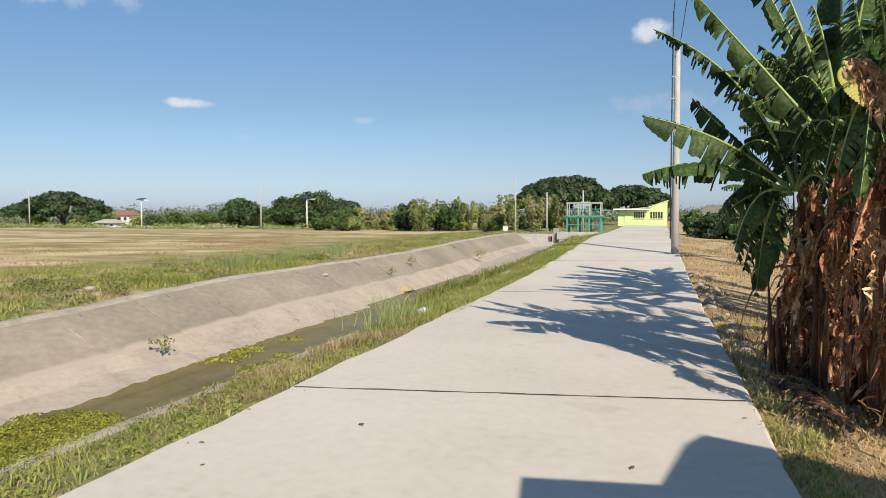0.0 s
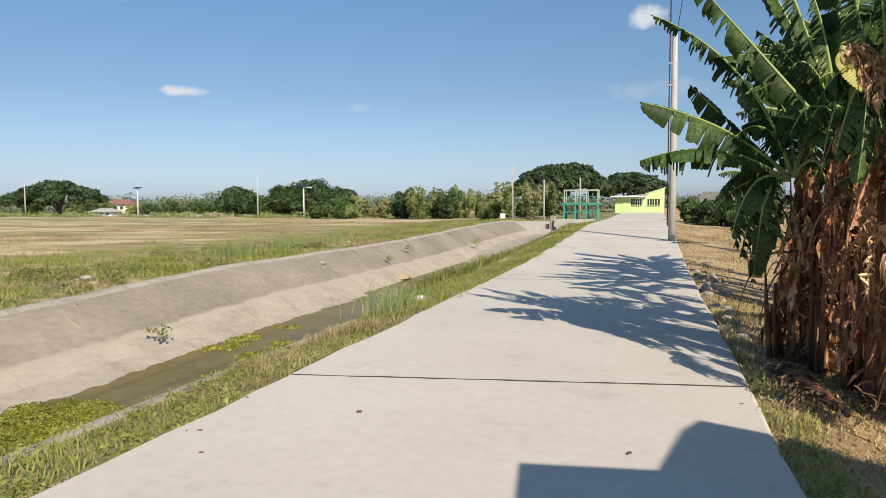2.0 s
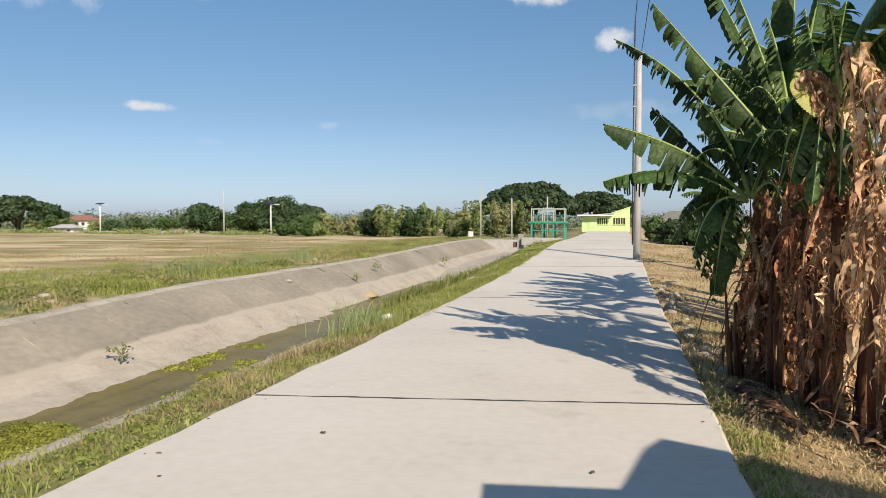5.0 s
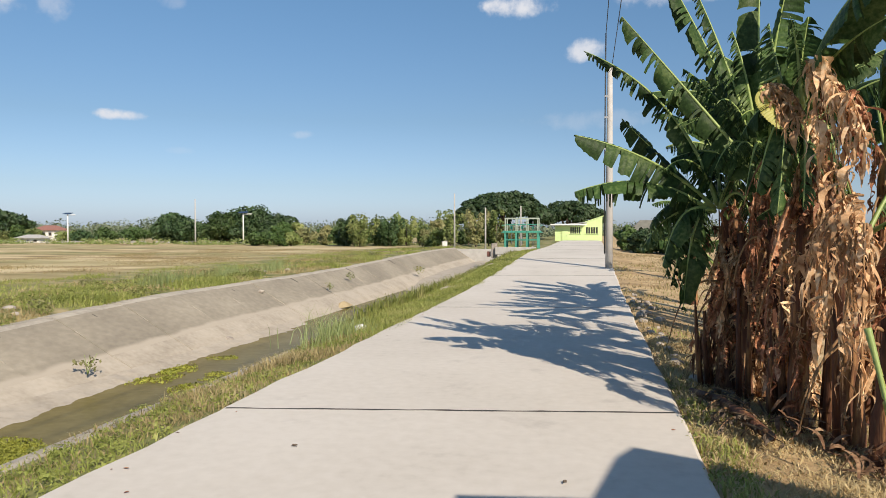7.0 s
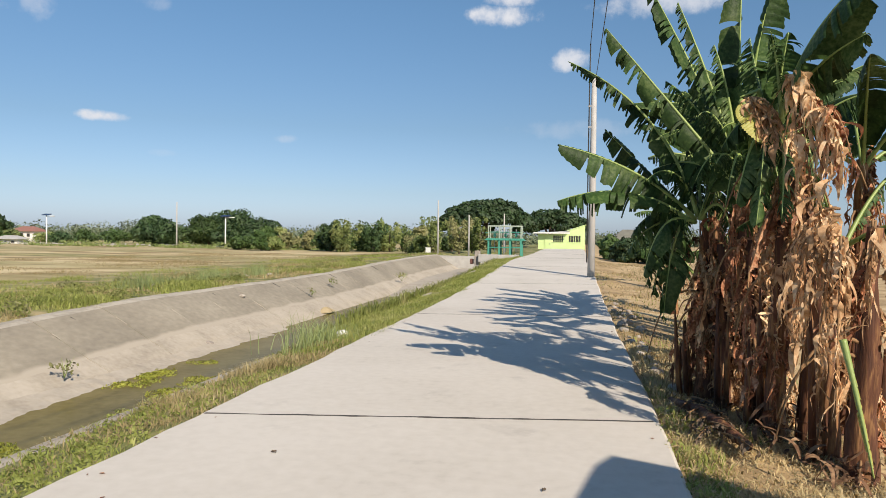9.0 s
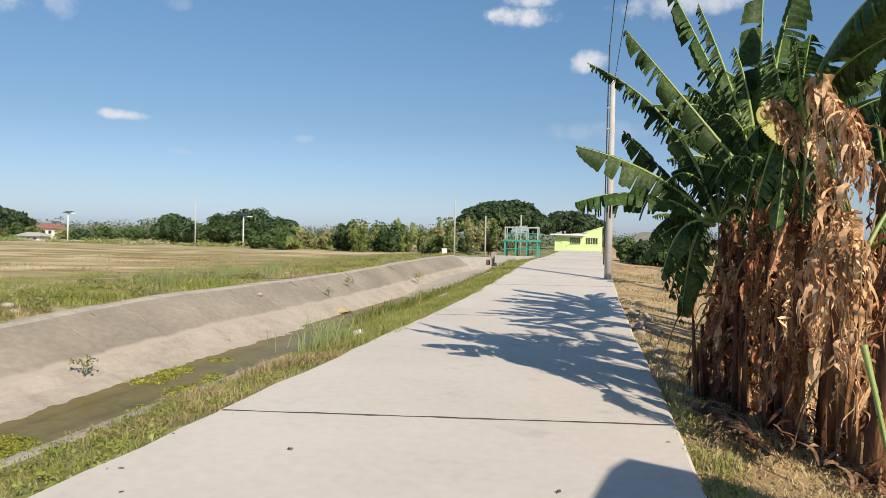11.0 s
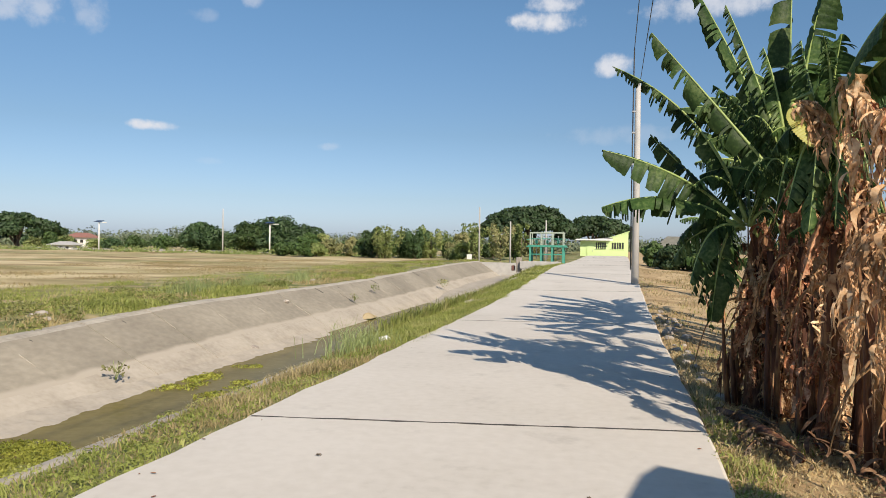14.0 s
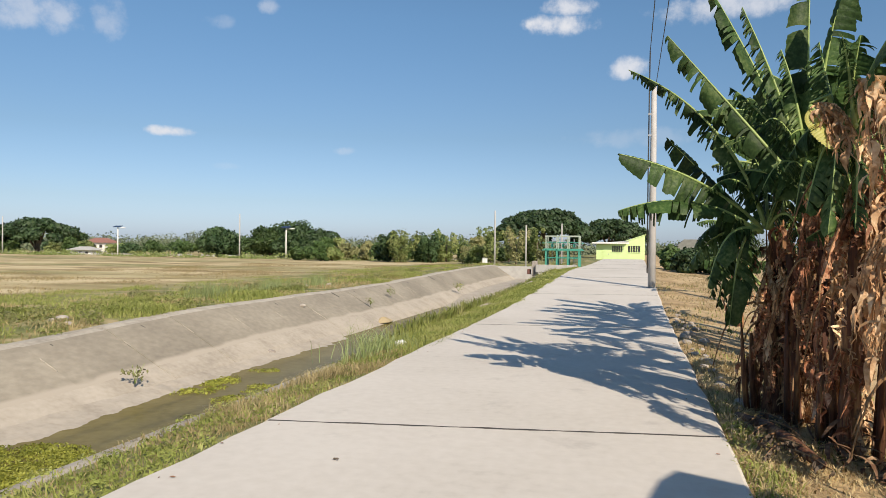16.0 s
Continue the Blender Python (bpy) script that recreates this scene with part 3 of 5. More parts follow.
# ---- banana plants ----
def leaf_meshes(base, tip, arch, width, ragged, roll, droop, seed, mat, rib_mat, crumple=0.0, rib=0.018, start=0.12, stations=30, sweep=(0.1, 0.55), hang=0.0, ctrl=None):
    """A banana leaf on a bowed midrib: the blade torn into lobes on both sides. Gives blade and midrib meshes."""
    rnd = random.Random(seed)
    b, t = Vector(base), Vector(tip)
    c = Vector(ctrl) if ctrl is not None else (b + t) / 2 + Vector((0, 0, arch))
    pts = []
    for i in range(stations + 1):
        k = i / stations
        p = b * (1 - k) ** 2 + c * 2 * k * (1 - k) + t * k * k
        if crumple:
            p += Vector((noise.noise((k * 4, seed, 0)), noise.noise((k * 4, seed, 7)), 0)) * crumple * 0.5 * k
        pts.append(p)
    verts, faces = [], []
    i0 = int(start * stations)
    for side in (-1, 1):
        i = i0
        while i < stations:
            n = max(1, int(rnd.expovariate(1.0) ** 1.3 * (0.9 + 7.0 * (1 - ragged) ** 1.5)) + (1 if rnd.random() > ragged else 0))
            j = min(stations, i + n)
            lobe_droop = droop + rnd.uniform(-0.6, 1.5) * ragged + (0.2 * rnd.random())
            short = 1.0 - 0.85 * ragged * rnd.random() ** 1.5
            skew = rnd.uniform(*sweep) + rnd.uniform(-0.5, 0.5) * ragged
            m = 4
            idx = []
            span = max(1, j - i)
            for s in range(i, j + 1):
                k = s / stations
                p = pts[s]
                tan = (pts[min(s + 1, stations)] - pts[max(s - 1, 0)]).normalized()
                lat = tan.cross(Vector((0, 0, 1)))
                if lat.length < 0.15:
                    lat = Vector((1, 0, 0))
                lat = (Matrix.Rotation(roll, 3, tan) @ lat.normalized()).normalized()
                nor = lat.cross(tan).normalized()
                q = (k - start) / (1 - start)
                w = width * 0.5 * (max(0.0, math.sin(math.pi * min(1, q * 0.93 + 0.05))) ** 0.55) * short
                pull = ((s - i) / span - 0.5) * (0.55 + 0.3 * ragged) * -0.9
                row = []
                pos = p.copy()
                for u in range(m + 1):
                    if u:
                        th = 0.12 + lobe_droop * (u / m)
                        stepv = lat * side * math.cos(th) - nor * math.sin(th) + tan * skew * 0.5 + Vector((0, 0, -hang * u / m))
                        pos = pos + stepv.normalized() * (w / m)
                    off = tan * pull * (u / m) * (j - i) / stations * (b - t).length * 0.6 * ragged
                    jig = Vector((0, 0, 0))
                    if crumple and u:
                        jig = Vector((noise.noise((s * 0.9, u * 1.3, seed)), noise.noise((s * 0.9, u * 1.3, seed + 5)), noise.noise((s * 0.9, u, seed + 9)))) * crumple * u / m
                    row.append(len(verts))
                    verts.append(pos + off + jig + nor * 0.006 * math.sin(s * 2.1) * (u > 0))
                idx.append(row)
            for ra, rb in zip(idx, idx[1:]):
                for u in range(m):
                    f = (ra[u], ra[u + 1], rb[u + 1], rb[u])
                    faces.append(f if side > 0 else f[::-1])
            i = j + (1 if rnd.random() < 0.18 * ragged else 0)
    blade = mesh_from("blade", verts, faces, mat, True)
    rv, rf = tube_data(pts[::2] if stations % 2 == 0 else pts, [rib * (1.25 - 1.1 * k / (stations / 2)) for k in range(stations // 2 + 1)], 6)
    return blade, mesh_from("midrib", rv, rf, rib_mat, True)


def frond_mesh(base, tip, arch, seed, length=0.35, strips=30):
    """A shredded dry leaf: narrow curling strips hanging from a bent midrib."""
    rnd = random.Random(seed)
    b, t = Vector(base), Vector(tip)
    c = (b + t) / 2 + Vector((0, 0, arch))
    verts, faces = [], []
    for i in range(strips):
        k = 0.12 + 0.88 * (i + rnd.random()) / strips
        p = b * (1 - k) ** 2 + c * 2 * k * (1 - k) + t * k * k
        a = rnd.uniform(0, 2 * math.pi)
        out = Vector((math.cos(a), math.sin(a), 0))
        w = rnd.choice((0.003, 0.004, 0.006, 0.009, 0.013, 0.02))
        ln = length * rnd.uniform(0.2, 1.0)
        kink = rnd.uniform(0.3, 0.8)
        bend = Vector((rnd.uniform(-1, 1), rnd.uniform(-1, 1), rnd.uniform(-0.3, 0.5))) * ln * rnd.choice((0.1, 0.25, 0.5))
        side = Vector((-out.y, out.x, 0)) * math.cos(a * 3) + out * math.sin(a * 3)
        curl = rnd.uniform(-1.6, 1.6)
        spread = rnd.uniform(0.03, 0.25) if rnd.random() < 0.85 else rnd.uniform(0.3, 0.8)
        first = len(verts)
        n = 6
        for s in range(n + 1):
            u = s / n
            q = p + out * ln * spread * math.sin(u * 2.2) + Vector((0, 0, 0.08 * ln * math.sin(u * 3.1) - ln * 0.95 * u ** 1.3)) + side * 0.025 * curl * math.sin(u * 5) + bend * max(0.0, u - kink)
            ww = w * (0.15 + 1.2 * math.sin(math.pi * min(1, u * 0.9 + 0.1)))
            tw = Matrix.Rotation(curl * 2.2 * u, 3, "Z") @ side
            verts += [q - tw * ww, q + tw * ww + Vector((0, 0, 0.012 * curl))]
        for s in range(n):
            f = first + 2 * s
            faces.append((f, f + 1, f + 3, f + 2))
    pts = [b * (1 - k) ** 2 + c * 2 * k * (1 - k) + t * k * k for k in [j / 10 for j in range(11)]]
    rv, rf = tube_data(pts, [0.011 - 0.0008 * j for j in range(11)], 5)
    return mesh_from("blade", verts, faces, M_DEAD, True), mesh_from("midrib", rv, rf, M_DEADRIB, True)


def add_frond(plant, base, tip, arch, seed, length=0.35, strips=30, pale=0.3):
    o = Vector(plant.matrix_world.translation)
    blade, ribm = frond_mesh(Vector(base) - o, Vector(tip) - o, arch, seed, length, strips)
    if random.Random(seed).random() < pale:
        blade.materials[0] = M_DEADPALE
    ob = part_mesh("dead_leaf", blade, plant, "dry brown shredded leaf")
    part_mesh("midrib", ribm, ob)
    return ob


def add_leaf(plant, base, tip, arch=0.3, width=0.35, ragged=0.5, roll=0.0, droop=0.5, seed=0, dead=False, yellow=False, crumple=0.0, start=0.12, ctrl=None):
    o = Vector(plant.matrix_world.translation)
    mat, rm = (M_DEADPALE, M_DEADRIB) if dead == "pale" else (M_DEAD, M_DEADRIB) if dead else (M_YELLOW, M_RIB) if yellow else (M_BLADE, M_RIB)
    blade, ribm = leaf_meshes(Vector(base) - o, Vector(tip) - o, arch, width, ragged, roll, droop, seed, mat, rm, crumple, 0.01 if dead else 0.02, start, 30 if dead else 64, (1.0, 4.0) if dead else (0.1, 0.6), 0.0 if dead else ragged * 1.5, None if ctrl is None else Vector(ctrl) - o)
    ob = part_mesh("dead_leaf" if dead else "leaf", blade, plant, "dry brown hanging leaf" if dead else "yellowing leaf" if yellow else "")
    part_mesh("midrib", ribm, ob)
    return ob


def banana(at, height, radius, label, seed, leaves=6, dead=12, lean=(0, 0), leaf_len=1.5, keys=(), pale=0.3, torn=(0.65, 1.0)):
    rnd = random.Random(seed)
    x, y = at
    z = ground_z(x, y)
    plant = thing("banana_plant", (x, y, z), label, "banana plant", "banana plants along the road")
    n = 20
    pts, rad = [], []
    for i in range(n + 1):
        k = i / n
        pts.append((lean[0] * k * k + 0.03 * noise.noise((k * 3, seed, 1)), lean[1] * k * k + 0.03 * noise.noise((k * 3, seed, 4)), -0.05 + (height + 0.05) * k))
        rad.append(radius * 0.82 * (1.25 - 0.75 * k) * (1 + 0.12 * rnd.uniform(-1, 1)))
    sides = 16
    sv, sf = tube_data(pts, rad, sides)
    for q, v in enumerate(sv):
        c = Vector(pts[q // sides])
        w = 2 * math.pi * (q % sides) / sides
        flute = 0.3 * noise.noise((2.2 * math.cos(w), 2.2 * math.sin(w), seed + v.z * 0.8)) + 0.22 * noise.noise((5 * math.cos(w), 5 * math.sin(w), seed + v.z * 3.0))
        sv[q] = c + (v - c) * (1 + flute)
    part_mesh("pseudostem", mesh_from("pseudostem", sv, sf, M_STEM, True), plant)
    top = Vector((x + lean[0], y + lean[1], z + height))
    for i in range(3):
        a = rnd.uniform(0, 2 * math.pi)
        d = Vector((math.cos(a), math.sin(a), 0)) * rnd.uniform(0.16, 0.3)
        s = rnd.uniform(0.35, 0.75) * height
        tip = d * rnd.uniform(1.0, 1.9) + Vector((0, 0, s))
        tube("dry_sucker", [d * 0.9 + Vector((0, 0, -0.05)), d * 1.1 + Vector((0, 0, s * 0.5)), tip], [0.035, 0.028, 0.01], M_STEM, plant, 7, "dry brown side shoot")
    # dry sheaths wrapped round the stem
    for i in range(9):
        k = rnd.uniform(0.12, 0.95)
        a = rnd.uniform(0, 2 * math.pi)
        c = Vector((x + lean[0] * k * k, y + lean[1] * k * k, z + height * k))
        out = Vector((math.cos(a), math.sin(a), 0))
        add_leaf(plant, c + out * radius * 0.6, c + out * (radius + 0.1) + Vector((0, 0, -rnd.uniform(0.25, 0.6))), 0.02, 0.16, 0.4, rnd.uniform(-0.5, 0.5), 0.9, seed * 50 + i + 400, dead="pale" if rnd.random() < pale else True, crumple=0.05, start=0.02)
    for i in range(leaves):
        a = 2.4 * i + rnd.uniform(-0.4, 0.4) + seed
        ln = leaf_len * rnd.uniform(0.75, 1.15)
        e = rnd.uniform(0.05, 1.1)
        tip = top + Vector((math.cos(a) * math.cos(e) * ln, math.sin(a) * math.cos(e) * ln, math.sin(e) * ln * 0.9))
        if tip.x < 0.6:
            tip.x = 0.6 + 0.3 * rnd.random()
        add_leaf(plant, top - Vector((0, 0, 0.1)), tip, 0.35 + 0.3 * rnd.random(), 0.5 + 0.2 * rnd.random(), rnd.uniform(*torn), rnd.uniform(-0.5, 0.5), rnd.uniform(0.5, 1.2), seed * 50 + i)
    for i in range(dead):
        a = rnd.uniform(0, 2 * math.pi)
        k = rnd.choice((rnd.uniform(0.3, 0.5), rnd.uniform(0.55, 0.75), rnd.uniform(0.85, 1.0)))
        c = Vector((x + lean[0] * k * k, y + lean[1] * k * k, z + height * k))
        out = Vector((math.cos(a), math.sin(a), 0))
        ln = min(rnd.uniform(0.3, 1.0), height * k - 0.2)
        off = rnd.choice((rnd.uniform(0.05, 0.15), rnd.uniform(0.15, 0.42)))
        start_p, end_p = c + out * 0.05, c + out * off + Vector((0, 0, -ln))
        if rnd.random() < 0.55:
            add_frond(plant, start_p, end_p, rnd.uniform(0.15, 0.5), seed * 50 + i + 100, rnd.uniform(0.12, 0.36), 34, pale)
        else:
            add_leaf(plant, start_p, end_p, rnd.uniform(0.2, 0.5), rnd.uniform(0.14, 0.34), rnd.uniform(0.4, 0.85), rnd.uniform(-1.5, 1.5), rnd.uniform(0.7, 1.7), seed * 50 + i + 100, dead="pale" if rnd.random() < pale else True, crumple=0.05, start=0.1)
    for i in range(3 if dead else 0):
        a = rnd.uniform(0, 2 * math.pi)
        out = Vector((math.cos(a), math.sin(a), 0))
        k = rnd.uniform(0.45, 1.0)
        c = Vector((lean[0] * k * k, lean[1] * k * k, height * k))
        ln = rnd.uniform(0.3, 0.7)
        bow = c + out * ln * 0.7 + Vector((0, 0, 0.25))
        end = c + out * ln + Vector((0, 0, -rnd.uniform(0.3, 0.8) * min(1, height / 2)))
        ks = [j / 8 for j in range(9)]
        tube("petiole", [c * (1 - u) ** 2 + bow * 2 * u * (1 - u) + end * u * u for u in ks], [0.017 - 0.012 * u for u in ks], M_DEADRIB, plant, 6, "dry brown leaf stalk")
    for i in range(2 if dead else 0):
        a = rnd.uniform(0, 2 * math.pi)
        out = Vector((math.cos(a), math.sin(a), 0))
        c = top + Vector((0, 0, rnd.uniform(-0.25, 0.1)))
        add_frond(plant, c, c + out * rnd.uniform(0.15, 0.4) + Vector((0, 0, -rnd.uniform(0.35, 0.8) * min(1, height / 2))), 0.3, seed * 50 + i + 600, 0.3, 34, pale)
    for spec in keys:
        if not spec.get("dead"):
            add_leaf(plant, **spec)
        else:
            b, c, t = (Vector(spec[w]) for w in ("base", "ctrl", "tip"))
            add_frond(plant, b + Vector((0.03, 0.05, 0.0)), t + Vector((0.08, 0.06, 0.08)), (c - (b + t) / 2).z, spec["seed"] + 1500, 0.24, 40, 0.5)
            add_frond(plant, b, t, (c - (b + t) / 2).z, spec["seed"] + 1000, 0.3, 40, 0.85)
    return plant


GREEN = "green banana plant with torn leaves and dry hanging fronds"
DRY = "banana plant wrapped in dry brown hanging leaves"
banana((1.48, 8.3), 1.98, 0.105, GREEN, 1, leaves=4, dead=13, pale=0.3, lean=(-0.02, -0.15), keys=[
    dict(base=(1.26, 7.90, 1.86), ctrl=(0.91, 7.80, 2.05), tip=(0.76, 7.80, 1.29), width=0.6, ragged=0.55, roll=0.3, droop=1.0, seed=971),
    dict(base=(1.28, 7.90, 1.86), ctrl=(1.04, 7.80, 2.03), tip=(0.97, 7.80, 0.83), width=0.62, ragged=0.6, roll=-0.3, droop=1.1, seed=972),
    dict(base=(1.29, 8.10, 1.88), ctrl=(0.89, 8.20, 2.14), tip=(0.67, 8.30, 1.71), width=0.6, ragged=0.5, roll=0.5, droop=1.0, seed=973),
    dict(base=(1.31, 8.00, 1.89), ctrl=(0.73, 7.80, 2.47), tip=(-0.14, 7.50, 2.64), width=0.66, ragged=0.22, roll=-0.75, droop=0.5, seed=901),
    dict(base=(1.29, 8.10, 1.92), ctrl=(0.89, 8.50, 2.41), tip=(0.38, 8.70, 2.96), width=0.6, ragged=0.35, roll=0.9, droop=0.5, seed=902),
    dict(base=(1.22, 7.90, 1.88), ctrl=(0.61, 7.70, 2.35), tip=(-0.15, 7.60, 2.06), width=0.62, ragged=0.6, roll=0.5, droop=1.0, seed=903),
    dict(base=(1.33, 8.00, 1.92), ctrl=(0.98, 8.00, 3.15), tip=(-0.07, 8.20, 3.67), width=0.5, ragged=0.95, roll=-0.4, droop=1.0, seed=904),
    dict(base=(1.28, 8.00, 1.86), ctrl=(0.86, 8.20, 1.99), tip=(0.59, 8.40, 1.45), width=0.45, ragged=0.9, roll=0.2, droop=1.1, seed=905),
    dict(base=(1.29, 8.10, 1.86), ctrl=(1.03, 8.30, 2.02), tip=(0.92, 8.30, 1.05), width=0.55, ragged=0.8, roll=-0.2, droop=1.1, seed=906),
    dict(base=(1.31, 8.00, 1.86), ctrl=(1.15, 8.20, 1.99), tip=(1.12, 8.10, 0.90), width=0.55, ragged=0.85, roll=0.4, droop=1.2, seed=907),
    dict(base=(1.34, 8.20, 1.87), ctrl=(1.07, 8.60, 1.96), tip=(0.87, 8.70, 1.12), width=0.5, ragged=0.85, roll=0.4, droop=1.2, seed=908),
    dict(base=(1.35, 8.00, 1.89), ctrl=(1.40, 7.90, 2.18), tip=(1.49, 7.70, 2.35), width=0.14, ragged=0.2, roll=0.4, droop=0.4, seed=909),
    dict(base=(1.37, 8.10, 1.90), ctrl=(1.28, 8.50, 2.41), tip=(1.09, 8.90, 2.88), width=0.55, ragged=0.5, roll=0.4, droop=0.8, seed=961),
    dict(base=(1.38, 8.20, 1.90), ctrl=(1.45, 8.50, 2.47), tip=(1.32, 8.80, 2.76), width=0.5, ragged=0.7, roll=-0.4, droop=0.9, seed=962),
    dict(base=(1.35, 8.00, 1.89), ctrl=(1.57, 7.90, 2.30), tip=(1.62, 7.70, 1.66), width=0.5, ragged=0.95, roll=0.4, droop=1.2, seed=963)])
banana((1.85, 8.1), 2.4, 0.125, GREEN, 2, leaves=6, dead=11, pale=0.3, lean=(-0.13, -0.5), keys=[
    dict(base=(1.67, 7.60, 2.19), ctrl=(1.14, 7.60, 2.87), tip=(0.33, 7.80, 3.91), width=0.55, ragged=0.8, roll=-0.6, droop=0.8, seed=911),
    dict(base=(1.68, 7.70, 2.28), ctrl=(1.34, 7.90, 3.35), tip=(0.77, 8.10, 4.48), width=0.55, ragged=0.55, roll=0.35, droop=0.5, seed=912),
    dict(base=(1.64, 7.50, 2.26), ctrl=(1.37, 7.50, 3.26), tip=(1.03, 7.60, 4.09), width=0.42, ragged=0.95, roll=0.1, droop=1.1, seed=913),
    dict(base=(1.68, 7.60, 2.27), ctrl=(1.63, 7.70, 3.35), tip=(1.69, 7.80, 4.51), width=0.55, ragged=0.35, roll=0.9, droop=0.6, seed=914),
    dict(base=(1.67, 7.50, 2.26), ctrl=(1.68, 7.40, 3.44), tip=(1.88, 7.30, 4.20), width=0.68, ragged=0.4, roll=-0.5, droop=0.6, seed=915),
    dict(base=(1.65, 7.40, 2.26), ctrl=(1.34, 7.30, 3.11), tip=(1.18, 7.20, 2.85), width=0.5, ragged=0.95, roll=0.2, droop=1.2, seed=916),
    dict(base=(1.67, 7.60, 2.25), ctrl=(1.32, 7.80, 3.10), tip=(0.97, 8.00, 3.38), width=0.5, ragged=0.9, roll=0.4, droop=1.0, seed=917),
    dict(base=(1.64, 7.50, 2.24), ctrl=(1.41, 7.40, 2.80), tip=(1.19, 7.30, 2.25), width=0.5, ragged=0.95, roll=0.2, droop=1.2, seed=918),
    dict(base=(1.65, 7.40, 2.23), ctrl=(1.55, 7.10, 2.85), tip=(1.41, 7.00, 1.99), width=0.5, ragged=0.95, roll=0.3, droop=1.2, seed=919),
    dict(base=(1.65, 7.40, 2.23), ctrl=(1.69, 7.10, 2.90), tip=(1.67, 6.90, 1.94), width=0.6, ragged=0.8, roll=-0.3, droop=1.2, seed=920),
    dict(base=(1.67, 7.50, 2.24), ctrl=(1.81, 7.20, 2.92), tip=(1.90, 7.00, 2.07), width=0.6, ragged=0.8, roll=0.3, droop=1.2, seed=921),
    dict(base=(1.67, 7.50, 2.26), ctrl=(1.78, 7.30, 3.04), tip=(1.89, 7.20, 3.48), width=0.55, ragged=0.8, roll=0.3, droop=0.9, seed=922),
    dict(base=(1.65, 7.50, 2.24), ctrl=(1.52, 7.50, 3.25), tip=(1.37, 7.50, 3.62), width=0.45, ragged=0.95, roll=-0.2, droop=1.0, seed=923),
    dict(base=(1.65, 7.40, 2.23), ctrl=(1.45, 7.20, 2.66), tip=(1.34, 7.10, 2.39), width=0.45, ragged=0.95, roll=0.2, droop=1.1, seed=924),
    dict(base=(1.71, 7.70, 2.25), ctrl=(1.55, 8.10, 2.73), tip=(1.45, 8.30, 2.12), width=0.6, ragged=0.85, roll=0.2, droop=1.2, seed=925),
    dict(base=(1.71, 7.70, 2.25), ctrl=(1.93, 7.90, 2.75), tip=(2.09, 8.00, 1.90), width=0.6, ragged=0.85, roll=0.2, droop=1.2, seed=926)])
banana((1.86, 6.9), 2.55, 0.105, GREEN, 3, leaves=0, dead=10, pale=0.45, lean=(0.0, -0.2), keys=[
    dict(base=(1.73, 6.70, 2.51), ctrl=(1.55, 6.50, 2.84), tip=(1.40, 6.50, 1.99), width=0.6, ragged=0.6, roll=0.3, droop=1.1, seed=981),
    dict(base=(1.73, 6.70, 2.51), ctrl=(1.63, 6.40, 2.78), tip=(1.52, 6.30, 1.80), width=0.6, ragged=0.7, roll=-0.3, droop=1.1, seed=982),
    dict(base=(1.74, 6.70, 2.51), ctrl=(1.78, 6.40, 2.77), tip=(1.69, 6.20, 1.85), width=0.55, ragged=0.7, roll=0.3, droop=1.1, seed=983),
    dict(base=(1.76, 6.80, 2.53), ctrl=(1.57, 6.80, 3.00), tip=(1.35, 6.90, 2.52), width=0.6, ragged=0.6, roll=0.2, droop=1.1, seed=984),
    dict(base=(1.77, 6.80, 2.54), ctrl=(1.77, 6.70, 3.07), tip=(1.82, 6.60, 3.47), width=0.6, ragged=0.5, roll=-0.4, droop=0.8, seed=985),
    dict(base=(1.77, 6.80, 2.54), ctrl=(1.61, 6.80, 3.10), tip=(1.55, 6.80, 3.49), width=0.5, ragged=0.8, roll=0.3, droop=0.9, seed=986),
    dict(base=(1.42, 6.50, 2.87), ctrl=(1.46, 6.45, 2.84), tip=(1.58, 6.35, 2.50), width=0.28, ragged=0.1, roll=0.1, droop=0.4, seed=927, yellow=True),
    dict(base=(1.45, 6.50, 2.89), ctrl=(1.59, 6.40, 2.92), tip=(1.68, 6.30, 2.48), width=0.28, ragged=0.9, roll=0.6, droop=1.1, seed=928, dead="pale", crumple=0.12),
    dict(base=(1.45, 6.50, 2.89), ctrl=(1.52, 6.40, 2.90), tip=(1.58, 6.30, 2.42), width=0.21, ragged=0.9, roll=-0.6, droop=1.1, seed=929, dead="pale", crumple=0.12)])
stalked = bpy.data.objects["banana_plant.002"]
o = stalked.matrix_world.translation
tube("petiole", [Vector(p) - o for p in ((1.8, 6.75, 2.35), (1.72, 6.72, 2.75), (1.58, 6.6, 2.98), (1.42, 6.5, 2.9))], [0.035, 0.026, 0.02, 0.012], M_RIB, stalked, 7, "bent green leaf stalk")
